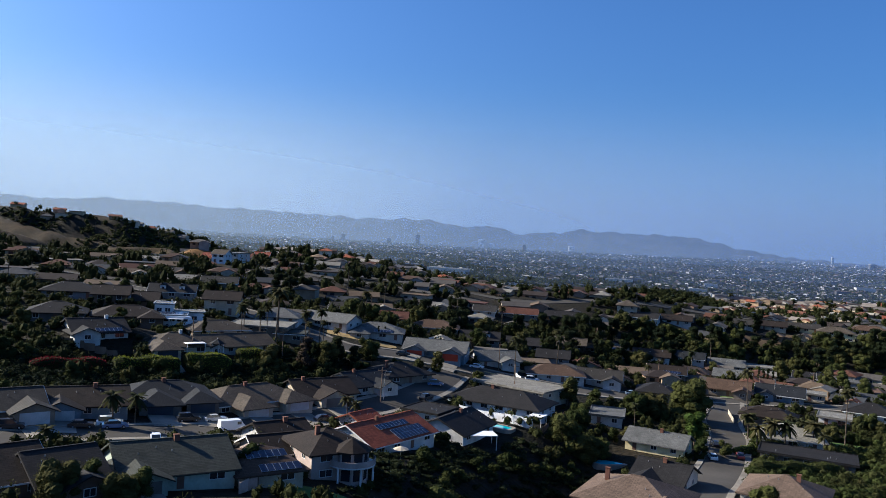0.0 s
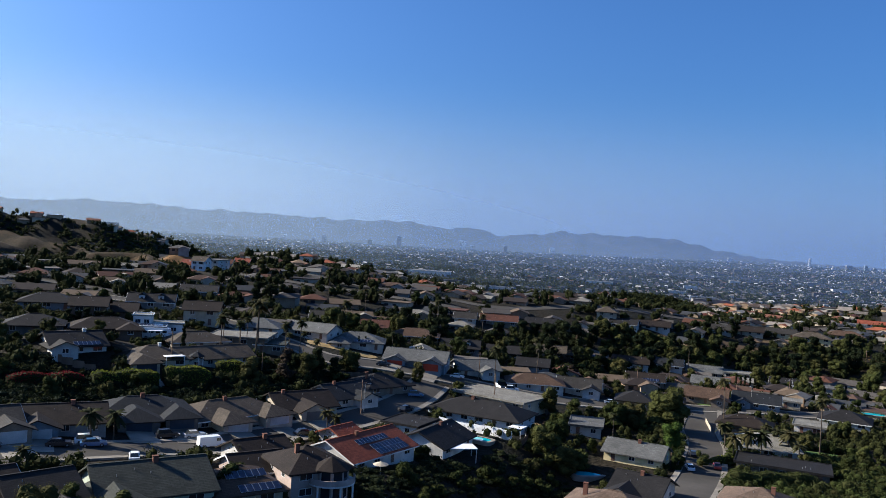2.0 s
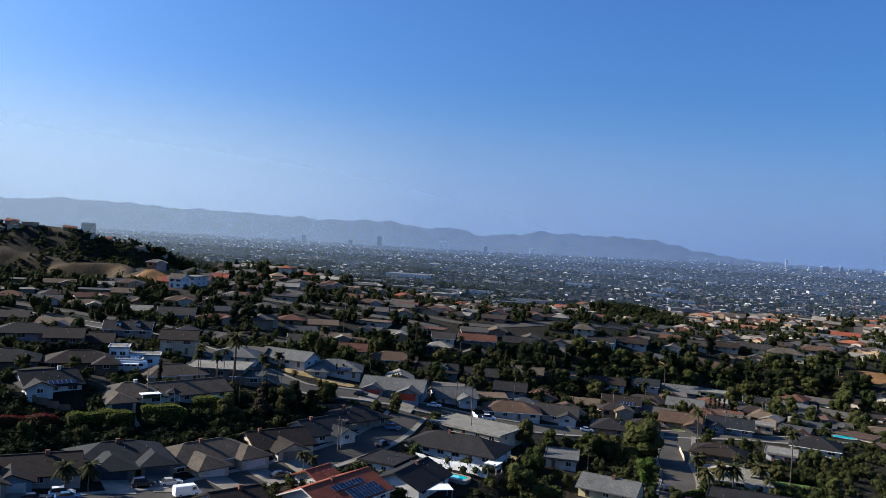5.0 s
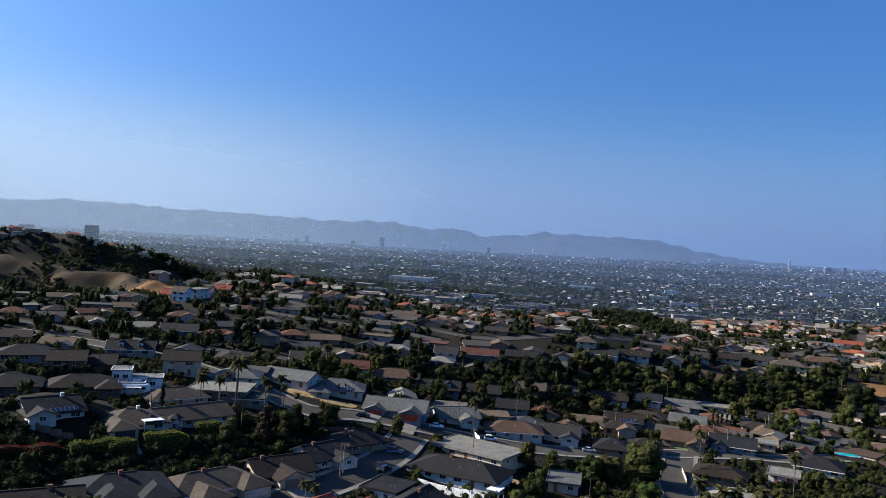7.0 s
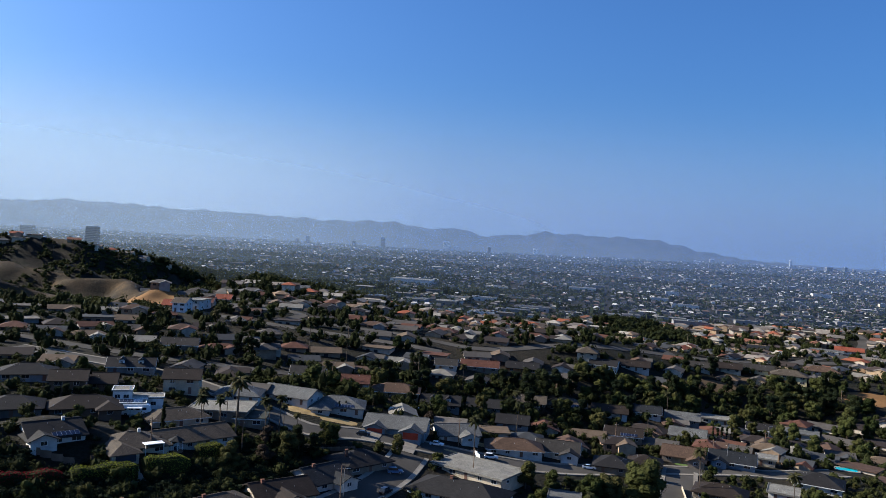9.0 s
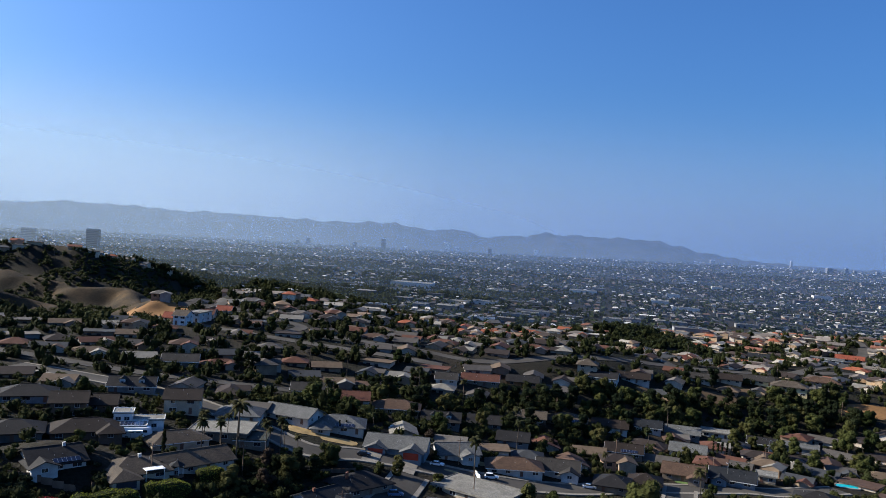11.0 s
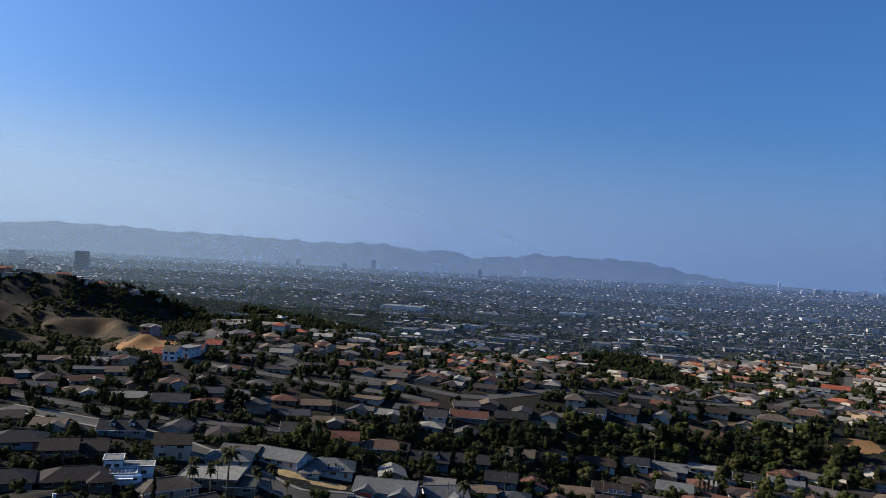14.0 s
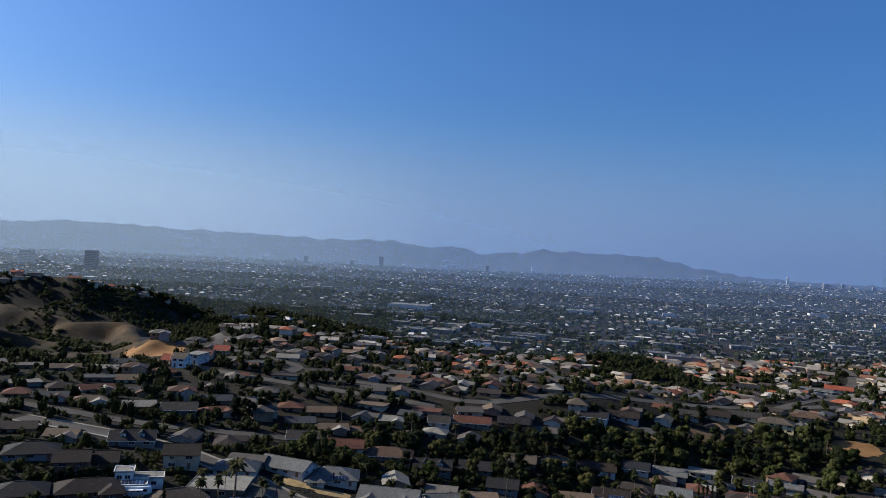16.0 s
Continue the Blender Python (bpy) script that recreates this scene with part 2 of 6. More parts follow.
hill(0, 450, 63, 13.6)
hill(-110, 480, 81, 14.3)
hill(-230, 520, 90, -2.3)
hill(170, 520, 72, 11.3)
hill(300, 560, 99, -37.1)
hill(60, 600, 99, 7.1)
hill(-90, 620, 99, 33.0)
hill(-340, 640, 135, 5.9)
hill(-400, 860, 153, -23.0)
hill(-560, 900, 234, 82.0)
hill(230, 680, 126, 25.8)
hill(450, 620, 180, 49.0)
hill(-230, 900, 153, 24.6)
hill(-600, 450, 270, 45.9)
hill(600, 250, 270, 53.3)
hill(-350, 250, 180, 49.3)
# the steep bank below the near houses
hill(3, 117, 9, -9)
hill(10, 133, 9, -10)
hill(19, 150, 9, -10)
hill(29, 168, 9, -8)
hill(39, 188, 8, -5)
# the level yard with the pool
hill(23, 200, 8, 2.6)
# the raised terrace behind the hedges
hill(-89, 209, 9, 6.0)
hill(-68, 211, 9, 3.6)
# the ridges beyond the ravine, to the east
hill(310, 560, 45, 12)
hill(272, 522, 24, 4)
hill(125, 660, 40, 6)
hill(192, 690, 24, 7)
hill(208, 625, 22, 5)
# ridge lines of the western hill: points with heights, and the fall of the sides
RIDGES = [
    ([(-600, 740, 138), (-400, 806, 121), (-335, 826, 117), (-302, 896, 103), (-278, 928, 95), (-240, 960, 76)], 0.46),
    ([(-470, 770, 124), (-345, 672, 107), (-292, 655, 99), (-262, 650, 96)], 0.62),
    ([(-250, 634, 95), (-217, 641, 96), (-199, 606, 92), (-181, 574, 88)], 0.72),
    ([(-112, 486, 99), (-130, 495, 101), (-146, 501, 104), (-157, 506, 101), (-172, 510, 95), (-188, 520, 88)], 0.50),
    ([(-330, 500, 116), (-275, 532, 103), (-238, 546, 91)], 0.45),
    ([(-310, 745, 100), (-270, 740, 92), (-235, 752, 86)], 0.45),
    ([(-190, 640, 86), (-176, 670, 82), (-165, 700, 76)], 0.40),
]


def near_ridge(x, y, pts):
    """Distance to a ridge line, and the line's height there."""
    best, top = np.full(np.shape(x), 1e9), np.zeros(np.shape(x))
    for (ax, ay, az0), (bx, by, bz0) in zip(pts, pts[1:]):
        t = np.clip(((x - ax) * (bx - ax) + (y - ay) * (by - ay)) / ((bx - ax) ** 2 + (by - ay) ** 2), 0, 1)
        d = np.hypot(x - ax - t * (bx - ax), y - ay - t * (by - ay))
        top = np.where(d < best, az0 + t * (bz0 - az0), top)
        best = np.minimum(best, d)
    return best, top


def west_mask(x, y):
    """Where the western hill takes over from the rolling ground."""
    def ease(v):
        v = np.clip(v, 0, 1)
        return v * v * (3 - 2 * v)
    edge = -118 - 0.10 * np.clip(y - 560, 0, 400)
    return ease((edge - x) / 40) * ease((y - 440 + 0.25 * np.clip(-150 - x, 0, 160)) / 60) * ease((1180 - y) / 170)


def west_hill(x, y):
    floor = 85 - 0.045 * (y - 560) + 0.03 * np.clip(-250 - x, 0, 300)
    z = np.exp(floor / 2.0)
    for pts, fall in RIDGES:
        d, top = near_ridge(x, y, pts)
        wob = 1.7 * np.sin(x / 8 + y / 23) + 1.1 * np.sin(x / 4.7 - y / 17) + 0.7 * np.sin(y / 9 + 1.3 * np.sin(x / 15))
        z = z + np.exp((top - fall * (np.sqrt(d * d + 9) - 3) + wob * np.clip(d / 14, 0, 1)) / 2.0)
    return 2.0 * np.log(z)


def dryness(x, y):
    """Share of bare dry earth on the western spurs; the gullies and the upper slope stay brushy."""
    out = np.zeros(np.shape(x))
    for k, reach, amount in ((1, 26, 0.5), (2, 24, 0.9), (3, 34, 1.0), (4, 22, 0.7), (6, 16, 0.45)):
        d, top = near_ridge(x, y, RIDGES[k][0])
        out = np.maximum(out, amount * np.clip(1.25 - d / reach, 0, 1))
    ripple = np.sin(x / 9.1 + 2 * np.sin(y / 17)) * np.sin(y / 12.7 - x / 31)
    return np.clip(out * (1.25 + 0.5 * ripple), 0, 1) * (west_mask(x, y) > 0.3)


def ground(x, y):
    """Height of the ground: the city plain, and the hills on it."""
    x, y = np.asarray(x, float), np.asarray(y, float)
    z = 45 + 0.0047 * (y - 1300) - 22 * np.tanh(np.maximum(x, 0) / 500) * np.exp(-(np.maximum(y - 1500, 0) / 1500) ** 2)
    for hx, hy, r, h in HILLS:
        z = z + h * np.exp(-((x - hx) ** 2 + (y - hy) ** 2) / (2 * r * r))
    # the plain climbs gently towards the eastern horizon
    r, a = np.hypot(x, y), np.degrees(np.arctan2(x, np.maximum(y, 1)))
    z = z + 44 * np.clip((r - 2500) / 2300, 0, 1) ** 1.4 * np.clip((a - 2) / 20, 0, 1)
    w = west_mask(x, y)
    z = z * (1 - w) + west_hill(x, y) * w
    return z


GRID_X, GRID_Y, CELL = -720.0, 60.0, 2.5
GRID = ground(*np.meshgrid(GRID_X + CELL * np.arange(577), GRID_Y + CELL * np.arange(461), indexing='ij')).tolist()


def gz(x, y):
    """Height of the ground at one place; read from a fine grid where the hills are."""
    u, v = (x - GRID_X) / CELL, (y - GRID_Y) / CELL
    if not (0 <= u < 575 and 0 <= v < 459):
        return float(ground(x, y))
    i, j = int(u), int(v)
    u, v = u - i, v - j
    a, c = GRID[i], GRID[i + 1]
    return (a[j] * (1 - v) + a[j + 1] * v) * (1 - u) + (c[j] * (1 - v) + c[j + 1] * v) * u


def polar_sheet(name, radii, angles, height, mat, **tags):
    a, r = np.meshgrid(np.radians(angles), radii)
    x, y = r * np.sin(a), r * np.cos(a)
    z = height(x, y)
    n, k = len(radii), len(angles)
    verts = np.stack([x.ravel(), y.ravel(), z.ravel()], -1)
    i = (np.arange(n - 1)[:, None] * k + np.arange(k - 1)[None]).ravel()
    faces = np.stack([i, i + k, i + k + 1, i + 1], -1)
    ob = link(name, verts.tolist(), faces.tolist(), mat, smooth=True)
    if name == "ground":
        ob.data.attributes.new("dry", 'FLOAT', 'POINT').data.foreach_set("value", dryness(x, y).ravel())
    return tagged(ob, **tags)


rad = np.concatenate([[0.02], np.arange(4, 60, 8), np.arange(60, 720, 4), np.geomspace(720, 4870, 90)])
ang = np.concatenate([np.arange(-180, -44, 4), np.arange(-44, 44, 0.4), np.arange(44, 181, 4)])
ang[-1] = 180
polar_sheet("ground", rad, ang, ground, M_EARTH, label="dry hillside ground of soil, scrub and tired grass", category="ground", kind="structure")


# ---------------------------------------------------------------- distance: mountains and haze
def ridge(a):
    """Skyline height of the far range by heading in degrees."""
    z = 128 + 60 * np.exp(-((a + 33) / 14) ** 2) + 62 * np.exp(-((a + 10) / 9) ** 2) + 34 * np.exp(-((a + 20.5) / 5) ** 2)
    z += 48 * np.exp(-((a + 1.2) / 3.6) ** 2) + 34 * np.exp(-((a - 3.4) / 2.0) ** 2) + 58 * np.exp(-((a - 9.9) / 3.7) ** 2) + 66 * np.exp(-((a - 16.2) / 4.4) ** 2)
    z -= 28 / (1 + np.exp(-(a - 20) / 2.5))
    return z


def range_height(near, far, scale, rough):
    def f(x, y):
        r, a = np.hypot(x, y), np.degrees(np.arctan2(x, y))
        s = np.clip((r - near) / (far - near), 0, 1)
        fold = np.array([noise.fractal(Vector((u * 0.9, v * 0.004, 3.1)), 1.0, 2.0, 5) for u, v in zip(a.ravel(), r.ravel())]).reshape(a.shape)
        top = 60 + (ridge(a) - 60) * scale
        return 52 + (top - 52) * s ** 0.8 + fold * rough * (0.25 + s)
    return f


m, nt, b = shader("chaparral_slopes", 0.95)
c = ramp(nt, ((0.35, (0.012, 0.015, 0.013)), (0.65, (0.032, 0.030, 0.026))), noise_tex(nt, 0.01, 6))
nt.links.new(c, b.inputs["Base Color"])
polar_sheet("mountain_range", np.linspace(4250, 4690, 26), np.arange(-50, 50, 0.2), range_height(4250, 4670, 0.98, 11), m,
            label="long hazy mountain range with folded brushy slopes", category="mountains", kind="structure")


def haze_mat(cover, height, reach):
    """Sheet standing in for sunlit haze, denser near the ground and towards the west; it scatters as a level layer of
    air does.
    """
    m = bpy.data.materials.new("sunlit_haze")
    m.use_nodes = True
    m.cycles.use_bump_map_correction = False
    nt = m.node_tree
    nt.nodes.remove(nt.nodes["Principled BSDF"])
    tr, d = nt.nodes.new("ShaderNodeBsdfTransparent"), nt.nodes.new("ShaderNodeAddShader")
    tc, sep = nt.nodes.new("ShaderNodeTexCoord"), nt.nodes.new("ShaderNodeSeparateXYZ")
    nt.links.new(tc.outputs["Object"], sep.inputs[0])
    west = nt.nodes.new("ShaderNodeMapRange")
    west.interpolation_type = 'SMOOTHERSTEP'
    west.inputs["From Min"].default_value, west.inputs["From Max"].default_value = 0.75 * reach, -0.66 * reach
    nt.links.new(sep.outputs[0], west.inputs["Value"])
    # the brighter air near the sun is put into the western colours
    haze_glow = ramp(nt, ((0.0, (0.078, 0.122, 0.240)), (0.5, (0.100, 0.148, 0.262)), (1.0, (0.180, 0.240, 0.335))), west.outputs[0])
    for i, kind in enumerate(("ShaderNodeBsdfDiffuse", "ShaderNodeBsdfTranslucent")):
        s = nt.nodes.new(kind)
        nt.links.new(haze_glow, s.inputs["Color"])
        up = nt.nodes.new("ShaderNodeCombineXYZ")
        up.inputs[2].default_value = 1.0 - 2.0 * i
        nt.links.new(up.outputs[0], s.inputs["Normal"])
        nt.links.new(s.outputs[0], d.inputs[i])
    out = nt.nodes.new("ShaderNodeMixShader")
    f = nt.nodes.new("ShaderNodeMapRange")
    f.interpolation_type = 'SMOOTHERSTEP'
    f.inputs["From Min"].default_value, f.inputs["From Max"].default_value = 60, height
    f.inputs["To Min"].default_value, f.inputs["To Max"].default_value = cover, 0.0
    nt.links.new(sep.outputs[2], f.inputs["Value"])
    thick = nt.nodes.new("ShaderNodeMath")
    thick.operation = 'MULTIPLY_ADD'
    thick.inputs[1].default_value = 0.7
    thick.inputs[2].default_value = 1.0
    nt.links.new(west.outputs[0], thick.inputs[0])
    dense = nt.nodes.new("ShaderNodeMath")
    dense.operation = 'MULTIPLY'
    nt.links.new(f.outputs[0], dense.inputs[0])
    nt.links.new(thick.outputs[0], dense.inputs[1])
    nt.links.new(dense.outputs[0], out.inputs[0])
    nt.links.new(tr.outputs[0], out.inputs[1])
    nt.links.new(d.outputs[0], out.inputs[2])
    nt.links.new(out.outputs[0], nt.nodes["Material Output"].inputs[0])
    return m


# added sheets in place of air; the last, behind the range, brightens the sky
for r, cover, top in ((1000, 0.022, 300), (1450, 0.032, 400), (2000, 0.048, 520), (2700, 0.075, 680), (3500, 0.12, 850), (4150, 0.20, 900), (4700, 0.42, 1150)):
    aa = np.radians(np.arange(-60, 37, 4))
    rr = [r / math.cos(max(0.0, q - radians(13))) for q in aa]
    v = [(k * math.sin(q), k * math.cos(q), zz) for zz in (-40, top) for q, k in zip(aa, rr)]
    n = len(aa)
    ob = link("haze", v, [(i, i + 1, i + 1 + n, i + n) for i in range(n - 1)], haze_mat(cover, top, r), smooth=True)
    tagged(ob, "thin see-through sheet standing in for blue haze over the plain", "haze", kind="structure")


# ---------------------------------------------------------------- the city plain
rng = np.random.default_rng(5)


def city():
    """Blocks of low buildings and trees on a turned street grid, out to the foot of the mountains."""
    bv, bf, tv, tf = [], [], [], []
    turn = radians(-14)
    ca, sa = math.cos(turn), math.sin(turn)
    for row in range(0, 240):
        for side in (0, 1):
            v = 560 + row * 62 + side * 26
            for u0 in range(-150, 190):
                u = u0 * 17 + rng.uniform(-2, 2)
                if u0 % 12 == 0:
                    continue
                vv = v + rng.uniform(-3, 3)
                x, y = u * ca - vv * sa, u * sa + vv * ca
                r, a = math.hypot(x, y), math.degrees(math.atan2(x, y))
                if not (880 < r < 4500) or abs(a) > 36 or (r < 1150 and x < -150) or (x < -330 and r < 1400):
                    continue
                if rng.random() < 0.42 + 0.08 * (r > 2500):
                    continue
                z = gz(x, y)
                w, d, h = rng.uniform(3.8, 6.6), rng.uniform(3.8, 6), rng.uniform(3.0, 4.6)
                if rng.random() < 0.014:
                    w, d, h = rng.uniform(8, 17), rng.uniform(7, 12), rng.uniform(5, 11)
                k = len(bv)
                for sx, sy in ((-1, -1), (1, -1), (1, 1), (-1, 1)):
                    px, py = sx * w, sy * d
                    bv.append((x + px * ca - py * sa, y + px * sa + py * ca, z - 2))
                for i in range(4):
                    bv.append((bv[k + i][0], bv[k + i][1], z + h))
                bf += [(k, k + 1, k + 5, k + 4), (k + 1, k + 2, k + 6, k + 5), (k + 2, k + 3, k + 7, k + 6), (k + 3, k, k + 4, k + 7)]
                k = len(bv)
                rise = rng.choice([0.2, 1.8, 2.4]) if w < 9 else 0.3
                for sx, sy, q in ((-1, -1, 0), (1, -1, 0), (1, 1, 0), (-1, 1, 0), (-.5, 0, 1), (.5, 0, 1)):
                    px, py = sx * (w + .6), sy * (d + .6)
                    bv.append((x + px * ca - py * sa, y + px * sa + py * ca, z + h + q * rise))
                bf += [(k, k + 1, k + 5, k + 4), (k + 1, k + 2, k + 5), (k + 2, k + 3, k + 4, k + 5), (k + 3, k, k + 4)]
                for _ in range(3):
                    if rng.random() < 0.8:
                        tx, ty = x + rng.uniform(-14, 14), y + rng.uniform(9, 20) * rng.choice([-1, 1])
                        clump(tv, tf, tx, ty, gz(tx, ty), rng.uniform(2.6, 5.5), rng.uniform(4, 9), 8)
    return bv, bf, tv, tf


def clump(tv, tf, x, y, z, r, h, n):
    """A small far tree: tilted leaf sprays round a trunk line."""
    for _ in range(n):
        d = rng.normal(size=3)
        d /= np.linalg.norm(d) + 1e-9
        c = np.array((x, y, z + h * 0.55)) + d * (r, r, h * 0.42) * rng.uniform(0.45, 1.0)
        e1, e2 = rng.normal(size=3), rng.normal(size=3)
        e1 *= r * 0.55 / (np.linalg.norm(e1) + 1e-9)
        e2 *= r * 0.55 / (np.linalg.norm(e2) + 1e-9)
        k = len(tv)
        tv += [tuple(c - e1 - e2), tuple(c + e1 - e2), tuple(c + e1 + e2), tuple(c - e1 + e2)]
        tf.append((k, k + 1, k + 2, k + 3))


bv, bf, tv, tf = city()
tagged(link("city_buildings", bv, bf, M_CITY), "dense low city buildings with pale roofs on the plain", "buildings", kind="stuff")
tagged(link("city_trees", tv, tf, M_CITYTREE), "dark street trees scattered between the far city blocks", "trees", kind="stuff")


def high_rise(x, y, w, d, h, mat, turn=0.0, label="grey concrete office tower standing on the plain"):
    z = gz(x, y)
    base = new("high_rise")
    base.matrix_basis = pose(x, y, z, 0, 0, turn)
    tagged(base, label, "tower", "far towers")
    Shape().box(-w / 2, w / 2, -d / 2, d / 2, -2, h).link("wall", mat, base)
    Shape().box(-w / 2 + 1.5, w / 2 - 1.5, -d / 2 + 1.5, d / 2 - 1.5, h, h + 2.5).link("roof_plant", M_METAL, base)
    n = max(4, int(h / 5))
    for i in range(n):
        zz = 2 + i * (h - 3) / n
        Shape().box(-w / 2 - 0.15, w / 2 + 0.15, -d / 2 - 0.15, d / 2 + 0.15, zz, zz + 0.45 * h / n).link("window_band", M_GLASS, base)


high_rise(-911, 2400, 32, 26, 53, WALLS['taupe'], label='dark slab office tower hazy beyond the hill')
high_rise(-1139, 2495, 34, 27, 42, WALLS['taupe'])
high_rise(-485, 3983, 19, 16, 39, WALLS['grey'])
high_rise(-523, 3883, 14, 11, 27, WALLS['grey'])
high_rise(-262, 3994, 19, 16, 31, WALLS['grey'])
high_rise(-122, 4011, 22, 18, 56, WALLS['taupe'])
high_rise(205, 4288, 36, 29, 49, WALLS['white'], label='pale office tower with ribbon windows')
high_rise(256, 4285, 24, 19, 28, WALLS['white'])
high_rise(403, 4017, 17, 13, 36, WALLS['taupe'])
high_rise(1854, 3872, 10, 8, 43, WALLS['white'], label='slim white tower standing above the far city')
high_rise(1893, 3854, 9, 7, 13, WALLS['grey'])
high_rise(2004, 3797, 28, 22, 21, WALLS['grey'])
high_rise(2068, 3763, 14, 11, 26, WALLS['blue'])
high_rise(2100, 3745, 14, 11, 17, WALLS['grey'])
high_rise(1949, 3826, 14, 11, 13, WALLS['white'])
high_rise(2182, 3698, 16, 12, 18, WALLS['grey'])
high_rise(2232, 3668, 14, 11, 20, WALLS['white'])
high_rise(-12, 4253, 18, 14, 18, WALLS['white'])
high_rise(-724, 4232, 30, 24, 26, WALLS['white'])
high_rise(669, 4241, 24, 19, 32, WALLS['white'])
high_rise(1520, 4015, 21, 17, 22, WALLS['grey'])


def warehouse(x, y, w, d, h, mat, label):
    base = new("commercial_building")
    base.matrix_basis = pose(x, y, gz(x, y), 0, 0, -14)
    tagged(base, label, "building", "commercial buildings")
    Shape().box(-w / 2, w / 2, -d / 2, d / 2, -2, h).link("wall", mat, base)
    s = Shape().box(-w / 2 + 0.4, w / 2 - 0.4, -d / 2 + 0.4, d / 2 - 0.4, h + 0.004, h + 0.12)
    s.link("roof", ROOFS['pale'] if rng.random() < 0.6 else ROOFS['ash'], base)
    for sy in (-1, 1):
        Shape().box(-w / 2, w / 2, sy * (d / 2 - 0.2) - 0.2, sy * (d / 2 - 0.2) + 0.2, h + 0.13, h + 0.9).link("parapet", mat, base)
    for i in range(4):
        Shape().box(-1.5, 1.5, -1.2, 1.2, h + 0.124, h + 1.6).link("roof_unit", M_METAL, base, at=pose(rng.uniform(-w, w) * 0.36, rng.uniform(-d, d) * 0.3, 0))
    for i in range(max(2, int(w / 9))):
        Shape().box(-1.6, 1.6, -0.06, 0.06, 0.8, min(3.2, h - 0.8)).link("window", M_GLASS, base, at=pose(-w / 2 + (i + 0.5) * w / max(2, int(w / 9)), -d / 2 - 0.02, 0))


warehouse(13, 1590, 78, 47, 10, WALLS['white'], 'long white warehouse with a pale flat roof')
warehouse(-104, 1294, 42, 25, 5, WALLS['white'], 'white market hall with a flat roof')
warehouse(17, 985, 23, 28, 6, WALLS['tan'], 'tan apartment block with a flat roof')
warehouse(50, 995, 24, 29, 5, WALLS['tan'], 'tan low building with a flat roof')
warehouse(107, 1085, 35, 21, 6, WALLS['brown'], 'brown school building with a flat roof')
warehouse(190, 1699, 48, 29, 6, WALLS['cream'], 'pale low hall beside the trees')
warehouse(413, 1885, 62, 37, 9, WALLS['white'], 'white commercial building on the plain')
warehouse(263, 735, 31, 25, 5, WALLS['grey'], 'grey low shed roof below the hill')
warehouse(370, 1160, 43, 34, 5, WALLS['tan'], 'tan low hall below the hill')
warehouse(395, 1359, 30, 18, 5, WALLS['cream'], 'pale low building on the plain')
warehouse(577, 1348, 37, 22, 6, WALLS['grey'], 'grey low building on the plain')
warehouse(655, 1974, 32, 19, 10, WALLS['white'], 'bright white block among the trees')
warehouse(1190, 2285, 50, 30, 11, WALLS['white'], 'white commercial building on the plain')
warehouse(1204, 1996, 26, 16, 13, WALLS['cream'], 'cream block on the plain')
warehouse(-21, 633, 18, 12, 5, WALLS['tan'], 'tan low hall with a flat roof')
warehouse(181, 734, 16, 12, 5, WALLS['white'], 'white flat-roofed block below the ridge')
warehouse(188, 1235, 35, 21, 5, WALLS['grey'], 'grey low building on the plain')
warehouse(255, 1238, 35, 21, 5, WALLS['tan'], 'tan low building on the plain')
warehouse(-170, 886, 25, 15, 5, WALLS['grey'], 'grey low building on the plain')
warehouse(-220, 1456, 27, 16, 5, WALLS['white'], 'white low building on the plain')
warehouse(777, 1578, 56, 34, 6, WALLS['tan'], 'tan low building on the plain')
warehouse(822, 1470, 47, 28, 6, WALLS['grey'], 'grey low building on the plain')

warehouse(-121, 1372, 66, 16, 6, WALLS['white'], 'long white row of shops with a flat roof')
warehouse(-89, 1456, 40, 20, 6, WALLS['white'], 'white shop building with a flat roof')
warehouse(-12, 1436, 40, 22, 6, WALLS['cream'], 'pale flat-roofed workshop hall')
warehouse(16, 1146, 32, 34, 6, WALLS['grey'], 'grey flat-roofed apartment row')
warehouse(62, 1195, 33, 40, 6, WALLS['tan'], 'tan flat-roofed apartment row')
warehouse(81, 1305, 45, 24, 6, WALLS['cream'], 'pale flat-roofed apartment row')
warehouse(132, 1356, 42, 24, 6, WALLS['white'], 'pale flat-roofed apartment row')
warehouse(98, 1028, 32, 18, 7, WALLS['bright'], 'bright white low hall at the edge of the slope')
warehouse(130, 1077, 34, 20, 7, WALLS['brown'], 'brown low hall at the edge of the slope')
warehouse(209, 1427, 60, 22, 6, WALLS['tan'], 'long tan flat-roofed apartment row')
warehouse(199, 1262, 53, 22, 6, WALLS['pink'], 'long pink flat-roofed apartment row')
warehouse(162, 1178, 41, 22, 6, WALLS['grey'], 'grey flat-roofed apartment row')
warehouse(322, 1248, 29, 24, 7, WALLS['cream'], 'pale school block with a flat roof')
warehouse(360, 1274, 28, 24, 7, WALLS['pink'], 'pink school block with a flat roof')
warehouse(432, 1297, 47, 26, 6, WALLS['grey'], 'wide grey school hall with a flat roof')
warehouse(562, 1611, 53, 26, 7, WALLS['white'], 'white hall on the plain')
warehouse(552, 1748, 38, 26, 8, WALLS['white'], 'white block on the plain')
warehouse(186, 1692, 53, 20, 5, WALLS['white'], 'long low white hall beside the park trees')


# ---------------------------------------------------------------- houses
FOOT = []      # footprints: x, y, half width, half depth, cosine and sine of the heading
SHARED = {}


